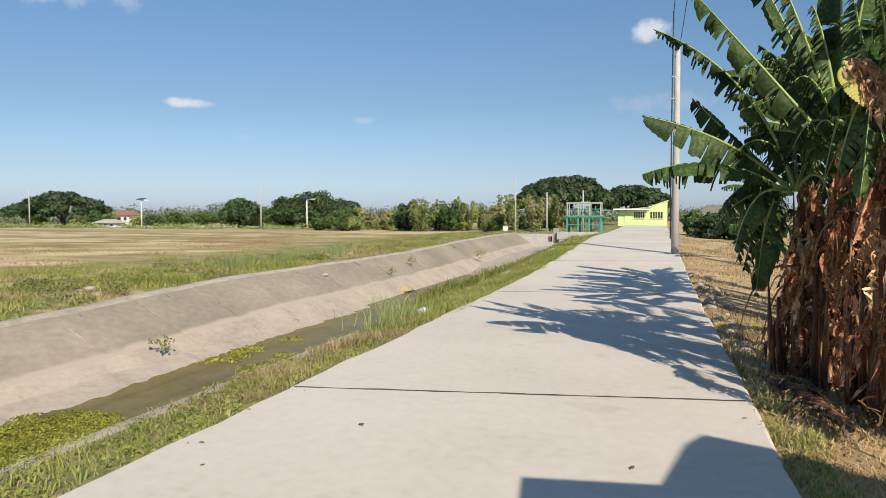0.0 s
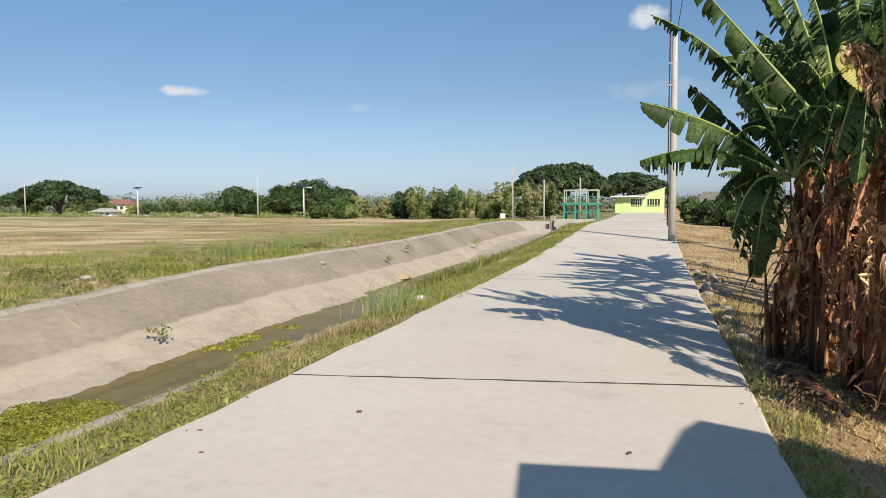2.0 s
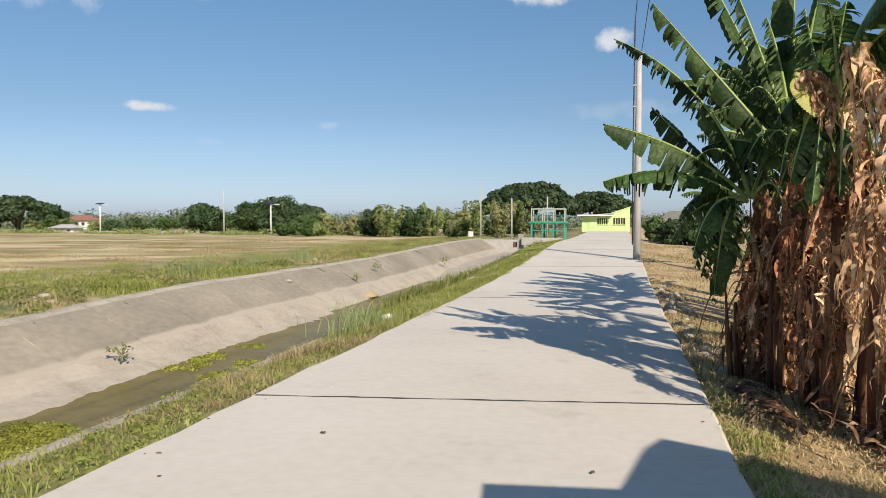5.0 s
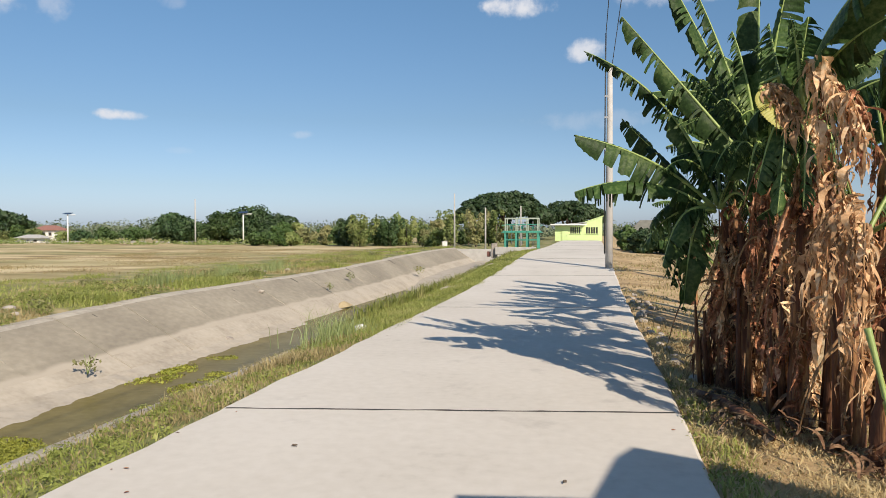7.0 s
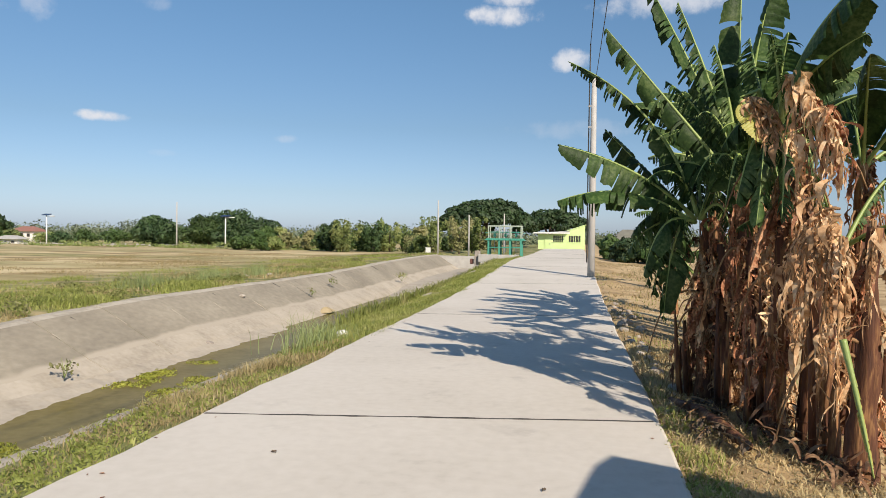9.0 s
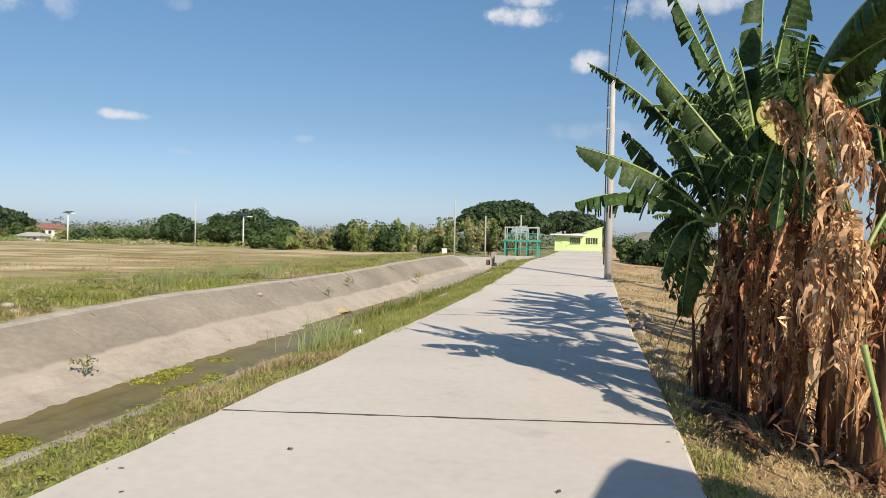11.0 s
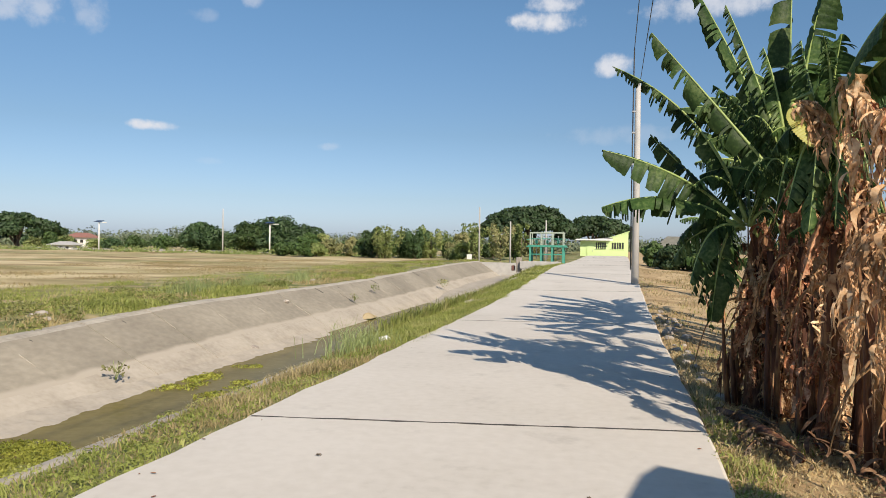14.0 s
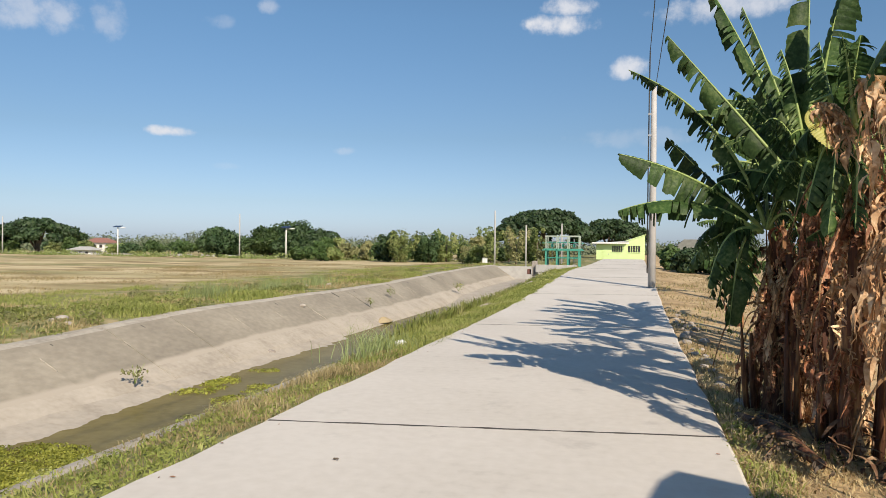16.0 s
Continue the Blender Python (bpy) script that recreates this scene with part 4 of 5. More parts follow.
banana((2.14, 6.4), 2.65, 0.115, DRY, 4, leaves=0, dead=6, pale=0.5, lean=(-0.3, 0.15), keys=[
    dict(base=(1.78, 6.60, 2.76), ctrl=(1.83, 6.20, 3.44), tip=(2.18, 5.60, 3.67), width=0.8, ragged=0.3, roll=0.55, droop=0.4, seed=931),
    dict(base=(1.78, 6.60, 2.74), ctrl=(1.91, 6.30, 3.15), tip=(2.15, 5.80, 3.22), width=0.6, ragged=0.55, roll=0.9, droop=0.5, seed=932),
    dict(base=(1.72, 6.30, 3.03), ctrl=(1.76, 6.20, 3.09), tip=(1.79, 6.10, 2.15), width=0.13, ragged=0.85, roll=0.4, droop=1.2, seed=933, dead="pale", crumple=0.12),
    dict(base=(1.76, 6.20, 3.05), ctrl=(1.87, 6.10, 3.06), tip=(1.90, 6.00, 2.01), width=0.13, ragged=0.85, roll=-0.4, droop=1.2, seed=934, dead="pale", crumple=0.12),
    dict(base=(1.81, 6.10, 2.85), ctrl=(1.94, 6.00, 2.84), tip=(1.97, 5.90, 2.13), width=0.14, ragged=0.85, roll=0.8, droop=1.2, seed=935, dead="pale", crumple=0.12),
    dict(base=(1.88, 6.00, 2.70), ctrl=(2.00, 5.90, 2.80), tip=(2.03, 5.80, 2.12), width=0.17, ragged=0.8, roll=0.2, droop=1.2, seed=936, dead="pale", crumple=0.12),
    dict(base=(1.75, 6.50, 2.72), ctrl=(1.69, 6.40, 3.19), tip=(1.60, 6.30, 3.40), width=0.4, ragged=0.9, roll=0.3, droop=1.0, seed=937),
    dict(base=(1.79, 6.60, 2.71), ctrl=(1.61, 6.40, 2.87), tip=(1.55, 6.30, 2.17), width=0.5, ragged=0.9, roll=0.3, droop=1.2, seed=938),
    dict(base=(1.86, 6.70, 2.63), ctrl=(2.05, 6.60, 2.66), tip=(2.08, 6.60, 1.86), width=0.55, ragged=0.7, roll=0.3, droop=1.2, seed=939)])
banana((2.2, 5.85), 1.95, 0.11, DRY, 5, leaves=0, dead=4, pale=0.6, lean=(0.0, -0.15), keys=[
    dict(base=(1.95, 5.70, 1.87), ctrl=(1.82, 5.60, 1.91), tip=(1.54, 5.70, 1.17), width=0.52, ragged=0.75, roll=0.5, droop=1.0, seed=941, dead="pale", crumple=0.1),
    dict(base=(1.90, 5.60, 1.83), ctrl=(1.69, 5.50, 1.79), tip=(1.63, 5.60, 0.86), width=0.42, ragged=0.8, roll=-0.3, droop=1.1, seed=942, dead="pale", crumple=0.1),
    dict(base=(1.88, 5.60, 1.75), ctrl=(1.78, 5.50, 1.71), tip=(1.76, 5.50, 0.57), width=0.35, ragged=0.85, roll=0.4, droop=1.2, seed=943, dead="pale", crumple=0.1),
    dict(base=(1.90, 5.50, 1.71), ctrl=(1.85, 5.40, 1.67), tip=(1.86, 5.40, 0.45), width=0.35, ragged=0.85, roll=0.9, droop=1.2, seed=944, dead="pale", crumple=0.1),
    dict(base=(1.98, 5.80, 1.92), ctrl=(1.84, 5.90, 1.97), tip=(1.64, 6.00, 1.41), width=0.35, ragged=0.85, roll=0.2, droop=1.1, seed=945, dead="pale", crumple=0.1),
    dict(base=(1.86, 5.3, 1.0), ctrl=(1.93, 5.2, 0.62), tip=(2.0, 5.1, 0.12), width=0.06, ragged=0.35, roll=0.9, droop=0.5, seed=951, yellow=True)])
banana((1.64, 8.0), 1.75, 0.075, DRY, 18, leaves=0, dead=11, pale=0.35, lean=(-0.08, 0.0))
banana((1.96, 7.3), 2.5, 0.09, DRY, 20, leaves=1, dead=9, pale=0.35, lean=(0.12, -0.2))
banana((1.78, 7.35), 1.8, 0.08, DRY, 6, leaves=0, dead=11, pale=0.4, lean=(-0.06, 0.1))
banana((2.0, 9.4), 2.5, 0.12, GREEN, 21, leaves=7, dead=8)
banana((2.05, 8.3), 2.6, 0.11, GREEN, 22, leaves=6, dead=8, pale=0.1)
banana((2.6, 7.5), 1.9, 0.11, DRY, 26, leaves=4, dead=10, pale=0.4)
banana((2.9, 7.9), 2.7, 0.13, DRY, 7, leaves=5, dead=8, torn=(0.1, 0.6))
banana((2.4, 10.2), 2.9, 0.13, GREEN, 9, leaves=8, dead=10, torn=(0.1, 0.6))
banana((3.0, 11.6), 3.5, 0.13, GREEN, 10, leaves=12, dead=12, leaf_len=2.0, torn=(0.1, 0.6))
banana((3.1, 13.6), 3.6, 0.13, GREEN, 11, leaves=12, dead=12, leaf_len=2.0, torn=(0.1, 0.6))
banana((2.75, 14.8), 3.3, 0.12, GREEN, 24, leaves=11, dead=4, leaf_len=2.0, torn=(0.1, 0.6))
banana((3.4, 12.5), 3.6, 0.12, GREEN, 25, leaves=10, dead=4, leaf_len=2.0, torn=(0.1, 0.6))
banana((2.9, 16.0), 3.4, 0.13, GREEN, 12, leaves=12, dead=8, leaf_len=2.0, torn=(0.1, 0.6))
banana((3.3, 25.2), 2.4, 0.12, GREEN, 27, leaves=7, dead=4, leaf_len=1.5)
banana((2.15, 13.2), 1.3, 0.09, "young banana plant with drooping green leaves", 13, leaves=6, dead=7, leaf_len=1.0)
banana((2.5, 18.5), 1.3, 0.08, "young banana plant with drooping green leaves", 14, leaves=7, dead=5, leaf_len=1.1)

first = bpy.data.objects["banana_plant"]
for j, (dx, dz) in enumerate(((-0.08, 1.62), (0.02, 1.5), (-0.03, 1.3))):
    top = Vector((1.46 + dx, 8.08 - 0.06 * j, dz))
    add_leaf(first, top, top + Vector((0.05, -0.05, -0.42)), 0.03, 0.17, 0.3, 0.3 * j, 0.6, 860 + j, dead="pale", crumple=0.03, start=0.02)


# ---- poles and wires ----
def lamp_post(at, height, label, panel=True):
    p = thing("street_lamp", at, label, "street lamp", "solar lamps along the far road")
    tube("pole", [(0, 0, -0.3), (0, 0, height)], [0.12, 0.1], M_WHITE, p)
    part("arm", box((1.1, 0.1, 0.1), (0.5, 0, height - 0.15)), M_WHITE, p)
    part("lamp_head", box((0.8, 0.35, 0.14), (1.1, 0, height - 0.12), 0.03), M_WHITE, p)
    if panel:
        bm = bmesh.new()
        box_into(bm, (1.5, 0.9, 0.08), (0, 0, height + 0.15), 0, Euler((radians(15), 0, 0)).to_matrix())
        part("solar_panel", bm, M_PANEL, p, "dark solar panel")
    return p


def utility_pole(at, height, radius, label, group="utility poles", mat=M_POLE):
    p = thing("utility_pole", at, label, "utility pole", group)
    tube("pole", [(0, 0, -0.5), (0, 0, height * 0.5), (0, 0, height)], [radius * 1.15, radius, radius * 0.75], mat, p, 16)
    return p


POLE = (0.66, 28.0, road_z(28.0) - 0.05)
main_pole = utility_pole(POLE, 7.75, 0.125, "round grey concrete utility pole at the road edge")
tube("cable_drop", [(-0.17, -0.05, 0.6), (-0.18, -0.05, 4.5), (-0.17, -0.05, 7.6), (-0.16, 0, 9.0)], [0.025] * 4, M_CABLE, main_pole, 6, "black cable clipped to the pole")
for zz in (3.2, 4.6, 5.8, 6.6):
    bm = bmesh.new()
    box_into(bm, (0.14, 0.06, 0.07), (-0.14, -0.05, zz), 0.01)
    part("bracket", bm, M_STEEL, main_pole)
rear_pole = utility_pole((0.75, -14.0, -0.1), 8.6, 0.17, "round grey concrete utility pole at the road edge")


def wire(a, b, sag, radius, label):
    pts = []
    for i in range(25):
        k = i / 24
        p = Vector(a).lerp(Vector(b), k)
        p.z -= sag * 4 * k * (1 - k)
        pts.append(p)
    v, f = tube_data(pts, [radius] * 25, 6)
    tagged(new("overhead_wire", mesh_from("overhead_wire", v, f, M_CABLE, True)), label, "wire", "overhead wires")


wire((POLE[0] - 0.16, POLE[1], POLE[2] + 8.98), (0.55, -14.0, 8.4), 0.15, 0.014, "thin black overhead wire between concrete poles")
wire((POLE[0] + 0.05, POLE[1], POLE[2] + 7.6), (0.95, -14.0, 8.4), 0.15, 0.012, "thin black overhead wire between concrete poles")

FIELD = -0.75
for x, y, h, lab in ((-63.75, 106, 7.3, "tall thin grey utility pole beyond the field"), (-113.0, 106, 6.9, "tall thin grey utility pole beyond the field"),
                     (-11.55, 60, 4.6, "slim grey post beside the canal end"), (-8.87, 60, 3.6, "slim grey post beside the canal end"), (-5.87, 60, 3.3, "slim grey post beside the canal end")):
    utility_pole((x, y, ground_z(x, y)), h - (ground_z(x, y) + 0.5) * 0, 0.11 if y > 100 else 0.07, lab, "far posts", M_POLE if y > 100 else M_CONCRETE)
lamp_post((-55.2, 106, ground_z(-55, 106)), 5.0, "white solar street lamp beyond the field")
lamp_post((-91.1, 110, ground_z(-91, 110)), 5.1, "white solar street lamp beyond the field")


# ---- sluice gate ----
def sluice_gate():
    g = thing("sluice_gate", (-5.5, 46.0, 0.1), "green steel sluice gate frame with pale upper railing", "sluice gate")
    w = 2.1
    for i in range(4):
        x = w * i / 3
        part("post", box((0.11, 0.12, 1.6), (x, 0, 0.7), 0.01), M_GATE, g)
        part("rail_post", box((0.07, 0.07, 0.85), (x, 0, 1.92), 0.008), M_PALE, g)
        part("rear_post", box((0.12, 0.12, 1.6), (x, 1.1, 0.7), 0.01), M_GATE, g)
        part("rail_post", box((0.06, 0.06, 0.85), (x, 1.1, 1.92), 0.008), M_PALE, g)
    for yy in (0, 1.1):
        part("beam", box((w + 0.3, 0.12, 0.09), (w / 2, yy, 1.5), 0.01), M_GATE, g)
        part("lower_beam", box((w, 0.1, 0.07), (w / 2, yy, 0.95), 0.01), M_GATE, g)
        part("top_rail", box((w + 0.1, 0.08, 0.08), (w / 2, yy, 2.34), 0.01), M_PALE, g)
        part("middle_rail", box((w + 0.1, 0.05, 0.05), (w / 2, yy, 1.95), 0.01), M_GATE, g)
    for i in range(3):
        x = w * (i + 0.5) / 3
        part("spindle", box((0.05, 0.05, 1.5), (x, 0.5, 1.4), 0.005), M_STEEL, g)
        part("gearbox", box((0.16, 0.16, 0.22), (x, 0.5, 1.75), 0.03), M_GATE, g)
        part("gate_leaf", box((0.62, 0.06, 0.5), (x, 0.5, 0.15), 0.01), M_GATE, g)
    bm = bmesh.new()
    box_into(bm, (w + 0.5, 1.3, 0.06), (w / 2, 0.55, 1.44), 0.01)
    part("walkway", bm, M_GATE, g)
    for x in (-0.2, w + 0.2):
        part("brace", box((0.06, 1.2, 0.06), (x, 0.55, 1.9), 0.005), M_GATE, g)


sluice_gate()
hw = thing("headwall", (0, 0, 0), "low weathered concrete headwall across the canal end", "headwall", kind="structure")
part("wall", box((6.6, 0.35, 1.75), (-8.1, 57.8, -0.72), 0.02), M_CONCRETE, hw)
part("side_wall", box((2.6, 0.3, 0.5), (-4.8, 45.7, 0.35), 0.02), M_CONCRETE, hw)
part("block", box((0.22, 0.3, 0.34), (-6.6, 46.2, 0.12), 0.03), M_BRICKRED, hw, "reddish weathered masonry block")
part("block", box((0.35, 0.4, 0.95), (-6.2, 46.0, 0.35), 0.03), M_STONE, hw)
marker = thing("marker_box", (-12.4, 60, ground_z(-12.4, 60)), "small white painted box beside a post", "box")
part("body", box((0.4, 0.3, 0.52), (0, 0, 0.2), 0.03), M_WHITE, marker)
part("cap", box((0.46, 0.36, 0.05), (0, 0, 0.48), 0.01), M_WHITE, marker)


# ---- buildings ----
def lime_house():
    z0 = ground_z(-1.7, 85)
    h = thing("small_house", (-4.3, 85, z0), "lime green single-storey house with a shed roof", "house")
    w, hl, hr, depth = 5.45, 1.95, 3.35, 5.0
    off = 0.25 - z0
    # front wall with a raking top and two window openings
    bm = bmesh.new()
    cuts = [(0, 1.75), (1.75, 2.95), (2.95, 3.55), (3.55, 4.95), (4.95, w)]

    def rake(x):
        return 2.0 + off if x < 3.3 else 2.3 + off + (x - 3.3) / (w - 3.3) * 0.75

    for a, b in cuts:
        win = (a, b) in ((1.75, 2.95), (3.55, 4.95))
        for lo, hi in ((-0.6, 1.05 + off), (1.8 + off, None)) if win else ((-0.6, None),):
            za, zb = (hi, hi) if hi is not None else (rake(a + 0.001), rake(b - 0.001))
            vs = [bm.verts.new(p) for p in ((a, 0, lo), (b, 0, lo), (b, 0, zb), (a, 0, za), (a, 0.15, lo), (b, 0.15, lo), (b, 0.15, zb), (a, 0.15, za))]
            for f in ((0, 1, 2, 3), (5, 4, 7, 6), (4, 0, 3, 7), (1, 5, 6, 2), (3, 2, 6, 7), (4, 5, 1, 0)):
                bm.faces.new([vs[i] for i in f])
    part("front_wall", bm, M_LIME, h)
    part("side_wall", box((0.15, depth, 2.6), (0.075, depth / 2 + 0.15, 0.7 + off)), M_LIME, h)
    part("side_wall", box((0.15, depth, 3.4), (w - 0.075, depth / 2 + 0.15, 1.1 + off)), M_LIME, h)
    part("back_wall", box((w, 0.15, 2.6), (w / 2, depth + 0.25, 0.7 + off)), M_LIME, h)
    bm = bmesh.new()
    box_into(bm, (4.2, depth + 1.2, 0.1), (1.6, depth / 2 - 0.2, 2.16 + off), 0, Euler((0, radians(-5), 0)).to_matrix())
    part("roof", bm, M_ROOF, h, "pale sheet-metal roof")
    part("fascia", box((4.2, 0.06, 0.16), (1.6, -0.85, 2.1 + off)), M_WHITE, h)
    bm = bmesh.new()
    box_into(bm, (2.5, depth + 0.4, 0.08), (4.4, depth / 2 + 0.1, 2.72 + off), 0, Euler((0, radians(-19), 0)).to_matrix())
    part("upper_roof", bm, M_LIME, h)
    for a, b in ((1.75, 2.95), (3.55, 4.95)):
        win = part("window", box((b - a, 0.03, 0.75), ((a + b) / 2, 0.11, 1.42 + off)), M_DARK, h, "dark window behind bars")
        n = 5
        for i in range(n + 1):
            part("bar", box((0.06, 0.05, 0.75), (a + (b - a) * i / n, 0.06, 1.42 + off)), M_LIME, win)
        part("sill", box((b - a + 0.1, 0.12, 0.06), ((a + b) / 2, -0.02, 1.02 + off)), M_LIME, win)
    door = part("door", box((0.75, 0.05, 1.7), (1.15, -0.03, 0.75 + off)), M_LIME, h)
    part("handle", box((0.05, 0.05, 0.15), (1.4, -0.08, 0.8 + off)), M_STEEL, door)


lime_house()


def far_house(at, size, roof_mat, wall_mat, label, turn=0):
    h = thing("farmhouse", at, label, "house", turn=turn)
    w, d, z = size
    part("wall", box((w, d, z + 1), (0, 0, z / 2 - 0.5)), wall_mat, h)
    bm = bmesh.new()
    o = 0.6
    vs = [bm.verts.new(p) for p in ((-w / 2 - o, -d / 2 - o, z), (w / 2 + o, -d / 2 - o, z), (w / 2 + o, d / 2 + o, z), (-w / 2 - o, d / 2 + o, z), (-w * 0.28, 0, z + d * 0.28), (w * 0.28, 0, z + d * 0.28))]
    for f in ((0, 1, 5, 4), (2, 3, 4, 5), (1, 2, 5), (3, 0, 4), (3, 2, 1, 0)):
        bm.faces.new([vs[i] for i in f])
    part("roof", bm, roof_mat, h)
    for i in (-1, 0, 1):
        win = part("window", box((w * 0.13, 0.05, z * 0.38), (i * w * 0.28, -d / 2 - 0.02, z * 0.55)), M_DARK, h)
        part("sill", box((w * 0.15, 0.15, 0.1), (i * w * 0.28, -d / 2 - 0.05, z * 0.34)), M_WHITE, win)


far_house((7.4, 96, -0.7), (4.6, 5, 2.3), M_OLDROOF, M_WHITE, "white house with a grey hipped sheet roof")
far_house((-136, 158, -0.4), (6.5, 4.5, 2.1), M_REDROOF, M_WHITE, "distant house with a red hipped roof")
far_house((-103.5, 116, -0.9), (5.0, 2.5, 1.1), M_POLE, M_WHITE, "low white shed at the edge of the field")


def shadow_shed():
    """Added, unseen, behind the walk; its roof and rounded tank throw the road shadow."""
    s = thing("shadow_shed", (1.4, 1.44, -0.15), "unseen grey shed-shaped block with a flat roof, added to cast the road shadow", "shed", turn=8)
    part("wall", box((3.6, 3.4, 2.5), (2.3, -2.3, 1.25), 0.01), M_CONCRETE, s)
    part("roof", box((4.4, 4.4, 0.1), (2.2, -2.2, 2.58), 0.01), M_ROOF, s)
    bm = bmesh.new()
    low = [(0.85, -0.02), (3.3, -1.2), (3.1, -2.6), (1.0, -1.8)]
    shoulder = [(1.62, -0.06), (3.35, -0.98), (3.15, -2.35), (1.95, -1.7)]
    high = [(1.98, -0.14), (3.2, -0.9), (3.0, -2.2), (2.3, -1.65)]
    ring = [[bm.verts.new((x, y, z)) for x, y in pts] for pts, z in ((low, 2.63), (shoulder, 3.3), (high, 3.56))]
    for lower, upper in zip(ring, ring[1:]):
        for i in range(4):
            j = (i + 1) % 4
            bm.faces.new((lower[i], lower[j], upper[j], upper[i]))
    bm.faces.new(ring[2])
    bm.faces.new(ring[0][::-1])
    bmesh.ops.recalc_face_normals(bm, faces=bm.faces)
    part("water_tank", bm, M_CONCRETE, s, "rounded grey roof form added to shape the road shadow")


shadow_shed()


# ---- trees and distance ----
MANGO = "dense dark green round-crowned tree beyond the field"
tree("tree", (-70.5, 112, -0.9), 6.2, 4.8, M_DARKTREE, MANGO, 7500, 0.3, "round", 21, group="field-edge trees")
tree("tree", (-62.0, 113, -0.9), 6.2, 5.0, M_TREE, MANGO, 7500, 0.3, "round", 22, group="field-edge trees")
tree("tree", (-57.5, 114, -0.9), 7.4, 6.2, M_DARKTREE, MANGO, 7500, 0.3, "round", 23, group="field-edge trees")
tree("tree", (-53.2, 114, -0.9), 6.4, 4.8, M_DARKTREE, MANGO, 7500, 0.3, "round", 24, group="field-edge trees")
tree("tree", (-46.2, 120, -0.9), 3.6, 2.4, M_TREE, MANGO, 1800, 0.28, "round", 25, group="field-edge trees")
tree("rain_tree", (-120, 121, -0.9), 8.4, 9.0, M_DARKTREE, "broad umbrella-shaped rain tree at the field edge", 10000, 0.36, "umbrella", 26, 0.45)
tree("rain_tree", (-131, 124, -0.9), 6.6, 7.0, M_DARKTREE, "broad umbrella-shaped rain tree at the field edge", 3600, 0.36, "umbrella", 27, 0.45)
tree("tree", (-108.5, 118, -0.9), 4.0, 2.5, M_TREE, "bright green young tree at the field edge", 1600, 0.3, "round", 28)
tree("tree", (-121, 115, -0.9), 3.2, 2.4, M_TREE, "bright green young tree at the field edge", 1600, 0.3, "round", 29)
tree("rain_tree", (-18.6, 150, -0.3), 11.2, 11.0, M_DARKTREE, "huge umbrella-shaped rain tree beyond the road end", 16000, 0.42, "umbrella", 30, 0.6)
tree("rain_tree", (-5.0, 160, -0.3), 9.5, 9.0, M_DARKTREE, "wide umbrella-shaped rain tree beyond the road end", 9000, 0.42, "umbrella", 31, 0.5)
rt = random.Random(77)
for i in range(26):
    x = -46 + i * 1.35 + rt.uniform(-0.7, 0.7)
    y = 96 + rt.uniform(-10, 8)
    if -32 < x < -21:
        tree("shrub", (x, y, ground_z(x, y)), rt.uniform(2.4, 4.6), rt.uniform(2.0, 3.2), (M_FEATHER, M_TREE, M_FEATHER, M_DARKTREE)[i % 4], "tall feathery yellow-green bush beyond the field", 1500, 0.2, "wispy", 100 + i, 0.08, "scrub along the field edge")
    else:
        tree("shrub", (x, y, ground_z(x, y)), rt.uniform(1.8, 3.9), rt.uniform(1.4, 2.4), rt.choice([M_TREE, M_SHRUB, M_DARKTREE, M_TREE, M_FEATHER]), "scrubby tree in a mixed hedge beyond the field", 1800, 0.24, "round", 100 + i, 0.1, "scrub along the field edge")
for i in range(16):
    x = -138 + i * 4.3 + rt.uniform(-1.2, 1.2)
    y = 140 + rt.uniform(-6, 8)
    tree("shrub", (x, y, ground_z(x, y)), rt.uniform(2.4, 3.7), rt.uniform(2.4, 3.8), rt.choice([M_TREE, M_FEATHER, M_DARKTREE]), "low round bush far beyond the field", 900, 0.32, "round", 180 + i, 0.1, "far bushes")
for i in range(10):
    x = -17 + i * 1.05 + rt.uniform(-0.5, 0.5)
    y = 66 + rt.uniform(-3, 6)
    tall = -13 < x < -8.5
    tree("shrub", (x, y, ground_z(x, y)), rt.uniform(2.6, 3.9) if tall else rt.uniform(1.3, 2.3), rt.uniform(0.9, 1.4), M_FEATHER if i % 3 else M_SHRUB, "yellowish scrubby bush behind the canal end", 1100, 0.13, "wispy" if tall else "round", 130 + i, 0.07, "bushes behind the canal")
for i in range(6):
    x = 2.3 + i * 0.75
    y = 44 + rt.uniform(-2, 4)
    tree("shrub", (x, y, ground_z(x, y)), rt.uniform(1.5, 2.0), rt.uniform(0.9, 1.2), M_DARKTREE if i % 2 else M_TREE, "dark green bush on the dry verge", 2600, 0.12, "round", 150 + i, 0.06, "bushes on the verge")


def far_woods():
    rnd = random.Random(5)
    centres, radii = [], []
    for i in range(260):
        a = radians(-62 + 72 * i / 260 + rnd.uniform(-0.3, 0.3))
        d = rnd.uniform(230, 330)
        h = rnd.uniform(2.2, 4.6)
        centres.append((d * math.sin(a), d * math.cos(a), -0.6 + h * 0.55))
        radii.append((rnd.uniform(4, 8), 3.0, h))
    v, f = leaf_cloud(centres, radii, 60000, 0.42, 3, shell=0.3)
    tagged(new("far_woods", mesh_from("far_woods", v, f, M_HAZE)), "low green woods along the horizon, haze put into the leaf colour", "woods", kind="stuff")


far_woods()


